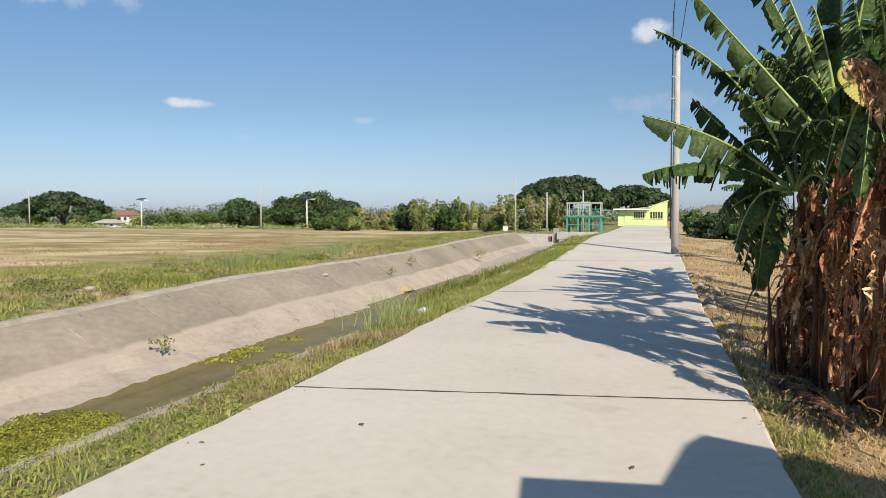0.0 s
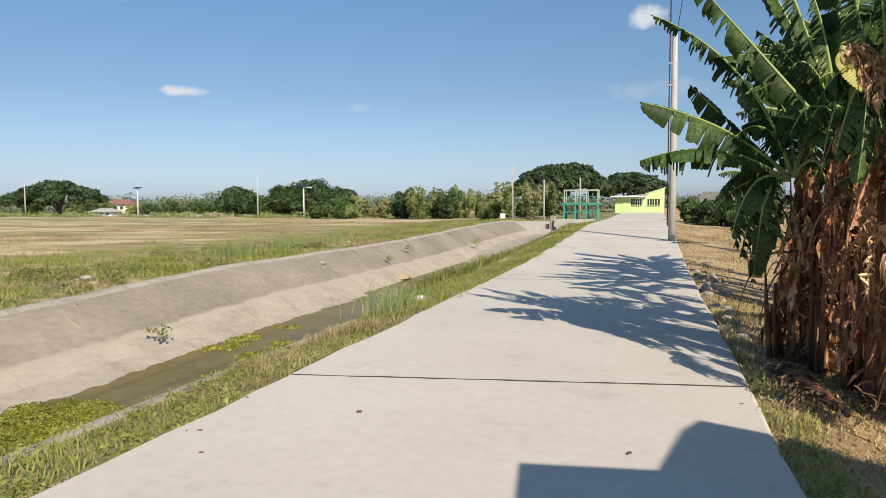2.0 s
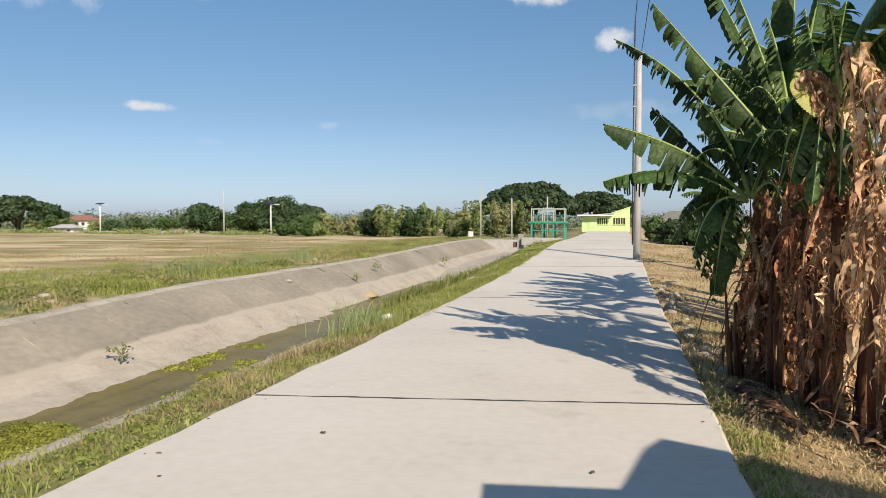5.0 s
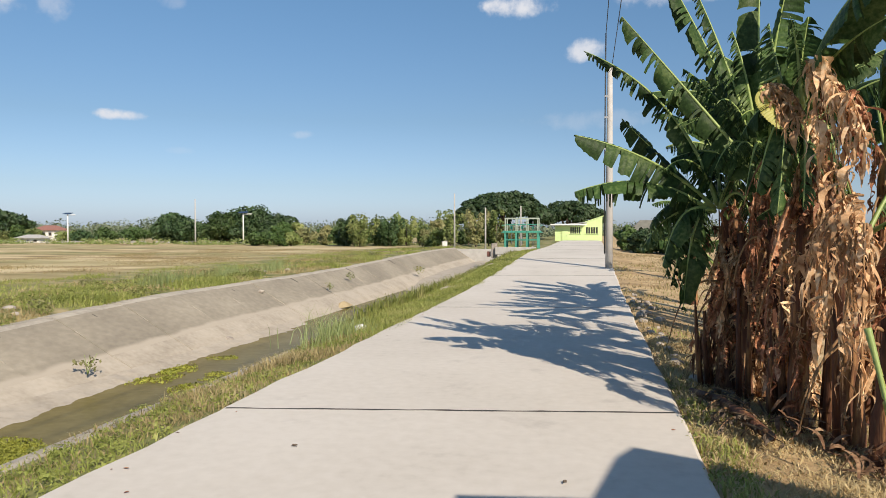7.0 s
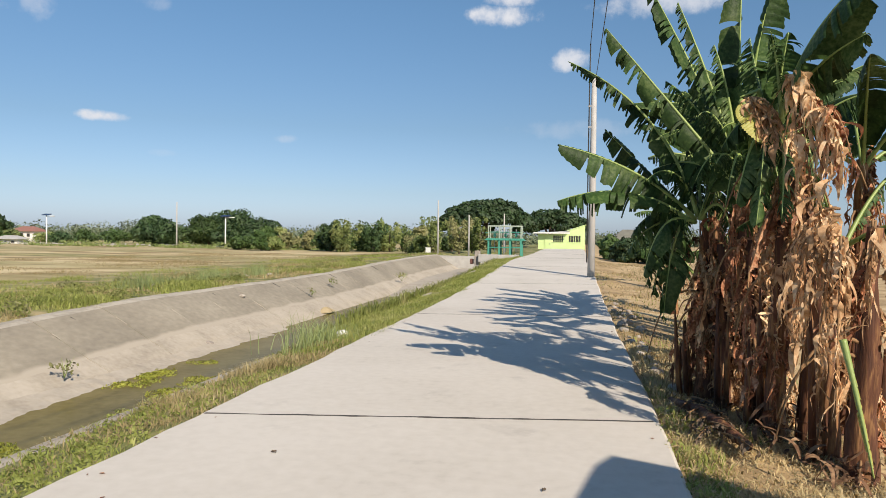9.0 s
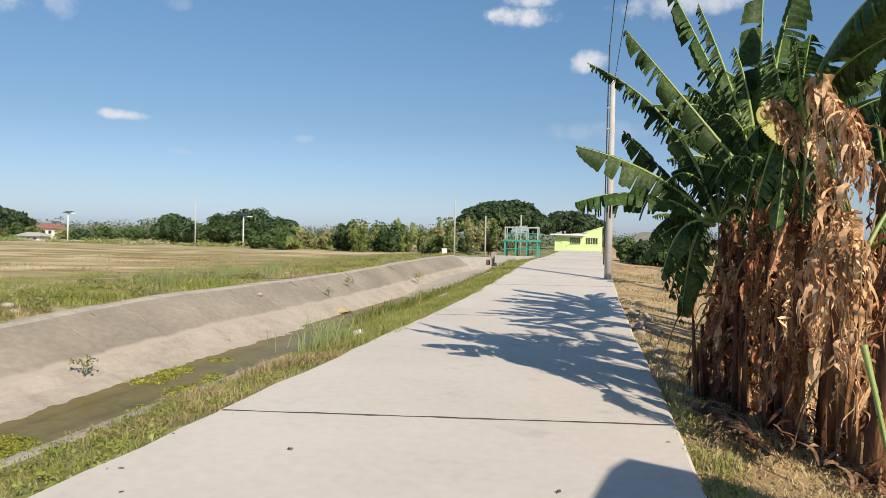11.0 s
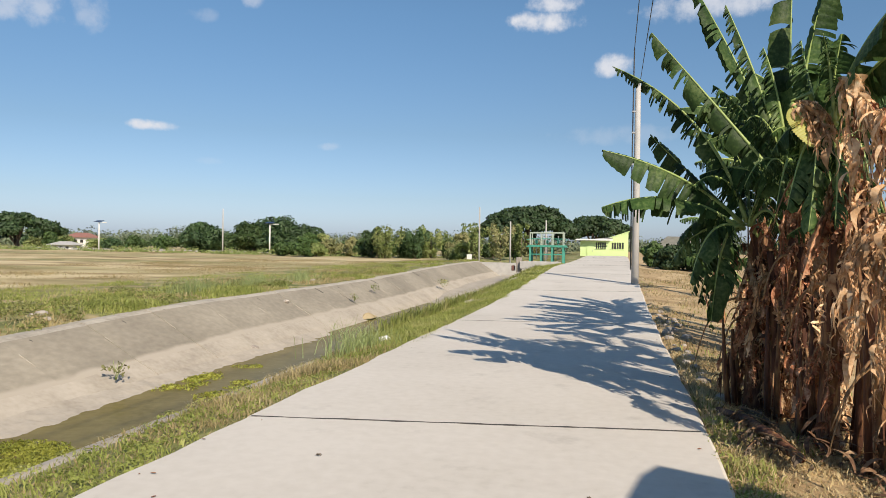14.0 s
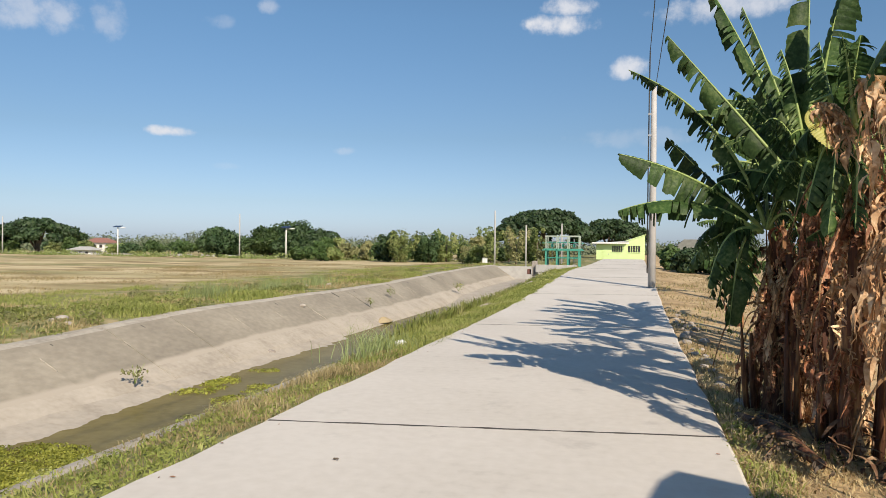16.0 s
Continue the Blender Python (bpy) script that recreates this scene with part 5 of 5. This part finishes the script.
def field_kerb():
    k = thing("far_fence", (0, 0, 0), "low white-painted concrete posts and rail along the far road", "fence")
    rnd = random.Random(8)
    post = mesh_from("post", *[[(x * 0.15, y * 0.15, z) for z in (-0.3, 0.4) for x, y in ((-1, -1), (1, -1), (1, 1), (-1, 1))], [(0, 1, 5, 4), (1, 2, 6, 5), (2, 3, 7, 6), (3, 0, 4, 7), (4, 5, 6, 7)]], M_POLE)
    for i in range(44):
        x = -128 + i * 2.3
        y = 109
        ob = part_mesh("post", post, k)
        ob.location = (x, y, ground_z(x, y))
        if rnd.random() < 0.5:
            part("rail", box((2.0, 0.12, 0.14), (x + 1.15, y, ground_z(x + 1.1, y) + 0.22), 0.02), M_POLE, k)


def road_scrub():
    """Low olive scrub in front of the far road."""
    rnd = random.Random(14)
    centres, radii = [], []
    for i in range(130):
        x, y = rnd.uniform(-125, -24), rnd.uniform(96, 105)
        h = rnd.choice((0.25, 0.35, 0.5, 0.8))
        centres.append((x, y, ground_z(x, y) + h * 0.4))
        radii.append((rnd.uniform(0.8, 2.6), 0.9, h))
    v, f = leaf_cloud(centres, radii, 9000, 0.16, 15, shell=0.3)
    tagged(new("road_scrub", mesh_from("road_scrub", v, f, M_FEATHER)), "low olive-green scrub along the far road", "scrub", kind="stuff")


road_scrub()

field_kerb()


# ---- grass ----
def spots(n, x0, x1, y0, y1, rnd, keep, bias=1.0):
    out = []
    while len(out) < n:
        y = y0 + (y1 - y0) * rnd.random() ** bias
        x = rnd.uniform(x0, x1)
        k = keep(x, y)
        if k > 0.02 and rnd.random() < k:
            out.append((x, y, ground_z(x, y), 0.5 + 0.7 * k))
    return out


def tuft_noise(x, y, s=0.6, o=0.0):
    return noise.noise((x * s, y * s, 3.7 + o))


rg = random.Random(12)
lush = spots(46000, -4.75, -3.25, 1.5, 46, rg, lambda x, y: (0.45 + 0.9 * tuft_noise(x, y)) * (0.25 + 0.75 * smooth01(9, 13, y)) * (1 - 0.75 * smooth01(-4.2, -4.6, x) * (1 - smooth01(10, 14, y))), 1.25)
tagged(new("verge_grass", blades_mesh("verge_grass", lush, 0.05, 0.25, M_GRASS, 0.0055, 1.3, 1)), "green weedy grass along the road edge", "grass", kind="stuff")
thin = spots(7000, -4.9, -3.25, 1.5, 14, rg, lambda x, y: 0.45 + 0.8 * tuft_noise(x, y, 0.9, 4))
tagged(new("dry_verge_grass", blades_mesh("dry_verge_grass", thin, 0.03, 0.13, M_DRYGRASS, 0.005, 1.8, 2)), "sparse dry grass along the road edge", "grass", kind="stuff")
farbank = spots(62000, -22, -11.35, 4, 62, rg, lambda x, y: (0.25 + 1.3 * tuft_noise(x, y, 0.45)) * (1 - 0.7 * smooth01(-14, -19.5, x) if x > -19.5 else 0.25), 1.1)
tagged(new("bank_grass", blades_mesh("bank_grass", farbank, 0.06, 0.28, M_GRASS, 0.012, 1.3, 3)), "patchy green grass on the far canal bank", "grass", kind="stuff")
fardry = spots(26000, -40, -12, 5, 70, rg, lambda x, y: 0.3 + 0.9 * tuft_noise(x, y, 0.25, 2))
tagged(new("field_stubble", blades_mesh("field_stubble", fardry, 0.05, 0.18, M_DRYGRASS, 0.016, 1.3, 4)), "dry straw stubble in the harvested field", "stubble", kind="stuff")
rv = spots(1200, 0.86, 3.2, 2.5, 32, rg, lambda x, y: 0.2 + 1.2 * tuft_noise(x, y, 0.8, 6), 1.6)
tagged(new("roadside_grass", blades_mesh("roadside_grass", rv, 0.05, 0.16, M_GRASS, 0.009, 0.9, 5)), "short green grass tufts on the earth verge", "grass", kind="stuff")
rd = spots(12000, 0.86, 6, 2.5, 40, rg, lambda x, y: 0.35 + 0.8 * tuft_noise(x, y, 0.8, 9), 1.4)
tagged(new("dry_roadside_grass", blades_mesh("dry_roadside_grass", rd, 0.05, 0.18, M_DRYGRASS, 0.009, 1.0, 6)), "dry yellow grass on the earth verge", "grass", kind="stuff")


bed = []
while len(bed) < 30000:
    gx, gy = rg.uniform(-7.4, -4.7), 13 + 43 * rg.random()
    if rg.random() < smooth01(-7.3 + 1.2 * smooth01(24, 14, gy), -5.4, gx) * smooth01(12, 18, gy) * (0.6 + 0.8 * tuft_noise(gx, gy)):
        bed.append((gx, gy, max(-1.27, -0.31 + 0.83 * (gx + 4.82)) + 0.35 * smooth01(26, 44, gy), 1.0))
tagged(new("canal_weeds", blades_mesh("canal_weeds", bed, 0.2, 0.5, M_GRASS, 0.014, 0.8, 17)), "tall green weeds on the silted canal edge", "weeds", kind="stuff")
near = spots(1500, 0.86, 1.25, 2.6, 8.5, rg, lambda x, y: (0.35 + 1.1 * tuft_noise(x, y, 1.6, 16)) * (1 - 0.8 * smooth01(1.15, 1.4, x) * (1 - smooth01(1.5, 1.7, x))))
tagged(new("near_verge_grass", blades_mesh("near_verge_grass", near, 0.03, 0.12, M_GRASS, 0.006, 0.9, 15)), "short green grass beside the road edge", "grass", kind="stuff")
mat_dry = spots(19000, 0.9, 2.4, 2.6, 12, rg, lambda x, y: 0.5 + 0.6 * tuft_noise(x, y, 1.1, 19))
tagged(new("trodden_straw", blades_mesh("trodden_straw", mat_dry, 0.05, 0.16, M_STRAW, 0.005, 2.6, 16)), "trodden dry grass on the verge", "grass", kind="stuff")


def reed_clump(x, y, r, n, h, seed, label):
    rnd = random.Random(seed)
    s = []
    for i in range(n):
        a, q = rnd.uniform(0, 6.28), abs(rnd.gauss(0, r))
        s.append((x + q * math.cos(a), y + q * 1.6 * math.sin(a), ground_z(x, y), 1))
    tagged(new("reed_clump", blades_mesh("reed_clump", s, h * 0.45, h, M_REED, 0.005, 0.7, seed)), label, "reeds", kind="stuff")


reed_clump(-4.1, 10.6, 0.2, 100, 0.85, 31, "tall green reed clump at the road edge")
reed_clump(-4.2, 11.6, 0.35, 220, 0.6, 32, "tall green reed clump at the road edge")
for i in range(9):
    reed_clump(-12.9 - 0.5 * (i % 3), 19.5 + i * 1.3, 0.5, 170, 0.75, 40 + i, "tall bluish-green reed clump on the far bank")


def creepers(x0, x1, y0, y1, n, size, seed, z, label):
    rnd = random.Random(seed)
    c, r = [], []
    for i in range(n):
        c.append((rnd.uniform(x0, x1), rnd.uniform(y0, y1), z - 0.05 + rnd.uniform(0, 0.03)))
        r.append((0.24, 0.24, 0.045))
    v, f = leaf_cloud(c, r, n * 130, size, seed)
    tagged(new("creeper_mat", mesh_from("creeper_mat", v, f, M_CREEPER)), label, "creeper", kind="stuff")


creepers(-8.6, -6.2, 6.0, 8.3, 150, 0.022, 61, -1.2, "yellow-green creeping plants floating on the canal water")
creepers(-8.7, -8.1, 11.8, 15.0, 22, 0.026, 62, -1.24, "yellow-green creeping plants floating on the canal water")
creepers(-7.6, -7.0, 11.5, 13.5, 10, 0.026, 63, -1.24, "yellow-green creeping plants floating on the canal water")


def verge_mat(n, x0, x1, y0, y1, seed, label):
    rnd = random.Random(seed)
    c, rr = [], []
    for i in range(n):
        x, y = rnd.uniform(x0, x1), rnd.uniform(y0, y1)
        c.append((x, y, ground_z(x, y) + 0.02))
        s = rnd.uniform(0.1, 0.22)
        rr.append((s, s, 0.05))
    v, f = leaf_cloud(c, rr, n * 70, 0.02, seed)
    tagged(new("verge_creeper", mesh_from("verge_creeper", v, f, M_GRASS)), label, "creeper", kind="stuff")


verge_mat(90, -4.95, -3.5, 2.4, 8.5, 64, "low green creeping weeds over the canal lip")
verge_mat(60, -4.6, -3.5, 8.5, 20.0, 65, "low green creeping weeds on the road verge")
verge_mat(110, -15.5, -11.4, 5.0, 24.0, 66, "low green weeds on the far bank")
def bank_weeds(n, x0, x1, y0, y1, seed, mat, label):
    """Low bushy weeds in uneven clumps."""
    rnd = random.Random(seed)
    c, rr = [], []
    while len(c) < n:
        x, y = rnd.uniform(x0, x1), rnd.uniform(y0, y1)
        if tuft_noise(x, y, 0.35, 21) < 0.0:
            continue
        for k in range(3):
            s = rnd.uniform(0.1, 0.3)
            c.append((x + rnd.gauss(0, 0.2), y + rnd.gauss(0, 0.3), ground_z(x, y) + s * 0.35))
            rr.append((s, s * 1.3, s * rnd.uniform(0.4, 0.9)))
    v, f = leaf_cloud(c, rr, n * 75, 0.035, seed)
    tagged(new("bank_weeds", mesh_from("bank_weeds", v, f, mat)), label, "weeds", kind="stuff")


bank_weeds(150, -16.5, -11.7, 5.0, 24.0, 81, M_GRASS, "bushy green weeds on the far canal bank")
bank_weeds(90, -17.5, -11.8, 12.0, 45.0, 82, M_SHRUB, "dull green bushy weeds on the far canal bank")
dry_bank = spots(16000, -19, -11.5, 5, 40, random.Random(83), lambda x, y: 0.25 + 1.2 * tuft_noise(x, y, 0.5, 31), 1.1)
tagged(new("dry_bank_grass", blades_mesh("dry_bank_grass", dry_bank, 0.06, 0.25, M_DRYGRASS, 0.011, 1.5, 18)), "dry yellow grass on the far canal bank", "grass", kind="stuff")
dry_edge = spots(3600, -4.6, -3.35, 6.3, 11.5, random.Random(84), lambda x, y: 0.5 + 0.9 * tuft_noise(x, y, 1.1, 41), 1.0)
tagged(new("dry_edge_grass", blades_mesh("dry_edge_grass", dry_edge, 0.05, 0.2, M_DRYGRASS, 0.006, 1.5, 19)), "dry pale grass patch at the road edge", "grass", kind="stuff")
verge_mat(7, 0.9, 1.1, 3.5, 7.5, 67, "low green weeds beside the road edge")


# ---- weeds, stones and litter on the canal slope and verges ----
def slope_weed(x, y, z, size, seed):
    w = thing("slope_weed", (x, y, z), "small leafy weed growing from a lining joint", "weed", "weeds on the canal lining")
    rnd = random.Random(seed)
    for i in range(4):
        a = rnd.uniform(0, 6.28)
        t = Vector((math.cos(a) * size * 0.5, math.sin(a) * size * 0.5, size * rnd.uniform(0.5, 1)))
        tube("stem", [(0, 0, 0), t * 0.5 + Vector((0, 0, 0.03)), t], [0.008, 0.006, 0.003], M_RIB, w, 5)
    v, f = leaf_cloud([(0, 0, size * 0.6), (size * 0.2, size * 0.25, size * 0.4), (-size * 0.2, -size * 0.2, size * 0.55)], [(size * 0.3,) * 3] * 3, 60, size * 0.09, seed)
    part_mesh("leaves", mesh_from("leaves", v, f, M_SHRUB), w)


slope_weed(-9.3, 11.75, -1.07, 0.42, 71)
slope_weed(-9.3, 38.0, -0.75, 0.6, 72)
slope_weed(-10.1, 29.0, -0.45, 0.4, 73)
slope_weed(-9.9, 26.0, -0.65, 0.35, 74)


def stone(x, y, z, r, seed, mat, name, label, group):
    bm = bmesh.new()
    bmesh.ops.create_icosphere(bm, subdivisions=2, radius=r)
    for v in bm.verts:
        k = 1 + 0.35 * noise.noise(v.co * (1.5 / r) + Vector((seed, 0, 0)))
        v.co = Vector((v.co.x * k * 1.2, v.co.y * k, v.co.z * k * 0.7))
    me = bpy.data.meshes.new(name)
    bm.to_mesh(me)
    bm.free()
    me.materials.append(mat)
    ob = new(name, me)
    ob.location = (x, y, z + r * 0.3)
    tagged(ob, label, "stone", group)


stone(-9.2, 16.9, -1.2, 0.11, 1, M_STONE, "stone", "pale stone at the foot of the canal slope", "loose stones")
stone(-10.55, 21.5, -0.35, 0.09, 2, M_STONE, "stone", "pale stone lying on the canal slope", "loose stones")
# the white one stands for a litter bag, built with the stone shape
stone(-4.15, 12.55, -0.18, 0.11, 3, M_WHITE, "stone", "white litter bag among the verge weeds, modelled as a stone", "loose stones")
rs = random.Random(90)
for i in range(40):
    y = rs.uniform(7.5, 20)
    x = 0.95 + abs(rs.gauss(0, 0.16))
    stone(x, y, ground_z(x, y), rs.uniform(0.03, 0.09), i + 10, M_STONE, "rubble_stone", "broken concrete rubble beside the road", "rubble along the road edge")
bm = bmesh.new()
bmesh.ops.create_cone(bm, cap_ends=True, segments=10, radius1=0.55, radius2=0.08, depth=0.6)
for v in bm.verts:
    v.co += Vector((noise.noise(v.co * 3), noise.noise(v.co * 3 + Vector((4, 0, 0))), 0)) * 0.12
me = bpy.data.meshes.new("straw_heap")
bm.to_mesh(me)
bm.free()
me.materials.append(M_SACK)
heap = new("straw_heap", me)
heap.scale = (0.6, 1.3, 0.3)
heap.location = (-9.2, 25.6, -1.12)
tagged(heap, "small heap of yellow straw at the canal toe", "straw heap")

rb = random.Random(85)
for i in range(14):
    x, y = rb.uniform(-15.5, -11.7), rb.uniform(9, 30)
    stone(x, y, ground_z(x, y), rb.uniform(0.05, 0.13), 200 + i, M_STONE, "bank_stone", "pale stone among the weeds of the far bank", "stones on the far bank")

# a rotten stem on the verge
log = thing("fallen_stem", (1.25, 6.9, ground_z(1.25, 6.9) + 0.05), "rotten dry banana stem lying on the verge", "log")
tube("stem", [(-0.2, 0.85, 0.02), (0.0, 0.3, 0.05), (0.12, -0.3, 0.04), (0.2, -0.8, 0.03)], [0.03, 0.05, 0.055, 0.04], M_STEM, log, 9)
for i in range(9):
    yy = 0.8 - i * 0.17
    bl, rb = frond_mesh((0.0, yy, 0.07), (0.2 * (-1) ** i, yy - 0.4, 0.06), 0.05, 700 + i, 0.12, 16)
    bl.materials[0] = M_BARK
    lf = part_mesh("dead_leaf", bl, log, "dry brown leaf scrap")
    part_mesh("midrib", rb, lf)


# ---- small litter on the road ----
def twig(x, y, size, seed):
    rnd = random.Random(seed)
    t = thing("twig", (x, y, road_z(y) + 0.004), "small dry dark twig lying on the concrete", "twig", "twigs on the road")
    for i in range(3):
        a = rnd.uniform(0, 6.28)
        p = Vector((rnd.uniform(-0.4, 0.4) * size, rnd.uniform(-0.4, 0.4) * size, 0.004))
        d = Vector((math.cos(a), math.sin(a), 0)) * size * 0.5
        tube("stalk", [p - d, p + Vector((0, 0, 0.008)) + d * 0.2, p + d], [0.004, 0.005, 0.003], M_BARK, t, 5)


def dry_scrap(x, y, size, seed):
    rnd = random.Random(seed)
    bm = bmesh.new()
    ring = []
    for i in range(9):
        a = 6.28 * i / 9
        q = size * rnd.uniform(0.5, 1.0)
        ring.append(bm.verts.new((math.cos(a) * q * 1.6, math.sin(a) * q * 0.6, 0.006 + 0.25 * size * abs(math.sin(a)))))
    mid = bm.verts.new((0, 0, 0.004))
    for i in range(9):
        bm.faces.new((mid, ring[i], ring[(i + 1) % 9]))
    me = bpy.data.meshes.new("leaf_scrap")
    bm.to_mesh(me)
    bm.free()
    me.materials.append(M_DEAD)
    ob = new("leaf_scrap", me)
    ob.matrix_world = pose(x, y, road_z(y) + 0.003, 0, 0, rnd.uniform(0, 180))
    tagged(ob, "curled brown leaf scrap lying on the concrete", "leaf", "leaf scraps on the road")


twig(-0.14, 4.72, 0.035, 1)
twig(-2.2, 5.1, 0.035, 2)
rl = random.Random(44)
for i in range(9):
    dry_scrap(-3.3 + abs(rl.gauss(0, 0.25)), rl.uniform(3.6, 14), rl.uniform(0.01, 0.022), 60 + i)
for i in range(10):
    dry_scrap(0.75 - abs(rl.gauss(0, 0.12)), rl.uniform(6, 16), rl.uniform(0.008, 0.02), 90 + i)


# ---- open joints near the lip of the lining ----
for i in range(16):
    y = 7.2 + i * 2.2 + 0.25 * math.sin(i * 2.7)
    zc = bank_z(y)
    ln = 0.28 + 0.16 * math.sin(i * 1.9)
    bm = bmesh.new()
    box_into(bm, (ln, 0.035, 0.02), (0, 0, 0), 0.004)
    me = bpy.data.meshes.new("weathered_gap")
    bm.to_mesh(me)
    bm.free()
    me.materials.append(M_JOINT)
    ob = new("weathered_gap", me)
    ob.parent = bpy.data.objects["canal_lining"]
    ob.matrix_world = Matrix.Translation((-10.88, y, zc - 0.135)) @ Euler((0, radians(28), radians(12))).to_matrix().to_4x4()


# ---- pale mortar in the lining joints ----
def lining_z(x, y, z):
    b = bank_z(y)
    return b + z + (-1.45 - (b - 1.4)) * (z / -1.4) * 0.6


rm = random.Random(12)
for i in range(15):
    y = -9.0 + 2.2 * (6 + i)
    top = rm.uniform(0.0, 0.55)
    bottom = min(1.0, top + rm.uniform(0.15, 0.5))
    verts, faces = [], []
    for j in range(9):
        k = top + (bottom - top) * j / 8
        x, z = -10.8 + 1.08 * k, -0.17 - 0.63 * k
        w = rm.uniform(0.003, 0.014)
        zz = lining_z(x, y, z) + 0.016
        for dy, dz in ((-w, -0.012), (-w * 0.6, 0.003), (w * 0.6, 0.003), (w, -0.012)):
            verts.append((x, y + dy, zz + dz))
    for j in range(8):
        for q in range(3):
            faces.append((j * 4 + q, j * 4 + 4 + q, j * 4 + 5 + q, j * 4 + 1 + q))
    part_mesh("mortar_joint", mesh_from("mortar_joint", verts, faces, M_MORTAR), bpy.data.objects["canal_lining"])

# ---- uneven silt left along the foot of the slope ----
verts, faces = [], []
n, m = 160, 10
for i in range(n + 1):
    y = 3.0 + 18.0 * i / n
    reach = 0.35 + 0.3 * noise.noise((y * 0.7, 0.0, 5.0)) + 0.14 * noise.noise((y * 3.1, 0.0, 7.0)) + 0.35 * smooth01(13, 7, y)
    for j in range(m + 1):
        k = j / m
        x = -9.12 + (reach + 0.25) * k
        verts.append((x, y, -1.27 + 0.13 * (1 - k) ** 1.5 - 0.04 * k + 0.025 * noise.noise((x * 5, y * 4, 1.0))))
for i in range(n):
    for j in range(m):
        f = i * (m + 1) + j
        faces.append((f, f + 1, f + m + 2, f + m + 1))
silt = new("silt_margin", mesh_from("silt_margin", verts, faces, M_STRIP, True))
tagged(silt, "pale uneven silt along the foot of the canal slope", "silt", kind="structure")


# ---- dry leaf litter heaped round the banana stems ----
rt = random.Random(77)
verts, faces = [], []
for i in range(320):
    y = rt.uniform(5.3, 9.2)
    x = 1.8 + abs(rt.gauss(0, 0.42)) - 0.22 * rt.random() + 0.12 * (6.5 - y)
    z = ground_z(x, y) + 0.01 + 0.22 * rt.random() ** 2 * smooth01(1.4, 1.8, x)
    a, ln, w = rt.uniform(0, 6.28), rt.uniform(0.08, 0.34), rt.uniform(0.004, 0.018)
    d, s = Vector((math.cos(a), math.sin(a), 0)), Vector((-math.sin(a), math.cos(a), rt.uniform(-0.6, 0.6)))
    first, rise, bend = len(verts), rt.uniform(-0.05, 0.18), rt.uniform(-0.08, 0.08)
    for j in range(6):
        u = j / 5
        p = Vector((x, y, z)) + d * ln * (u - 0.5) + s * bend * math.sin(3.1 * u) + Vector((0, 0, max(0.0, rise * u) + 0.03 * math.sin(3.1 * u)))
        ww = w * (0.2 + math.sin(math.pi * min(1, 0.1 + 0.85 * u)))
        verts += [p - s * ww, p + s * ww]
    for j in range(5):
        f = first + 2 * j
        faces.append((f, f + 1, f + 3, f + 2))
tagged(new("leaf_litter", mesh_from("leaf_litter", verts, faces, M_LITTER, True)), "brown dry leaf litter heaped round the banana stems", "leaf litter", kind="stuff")
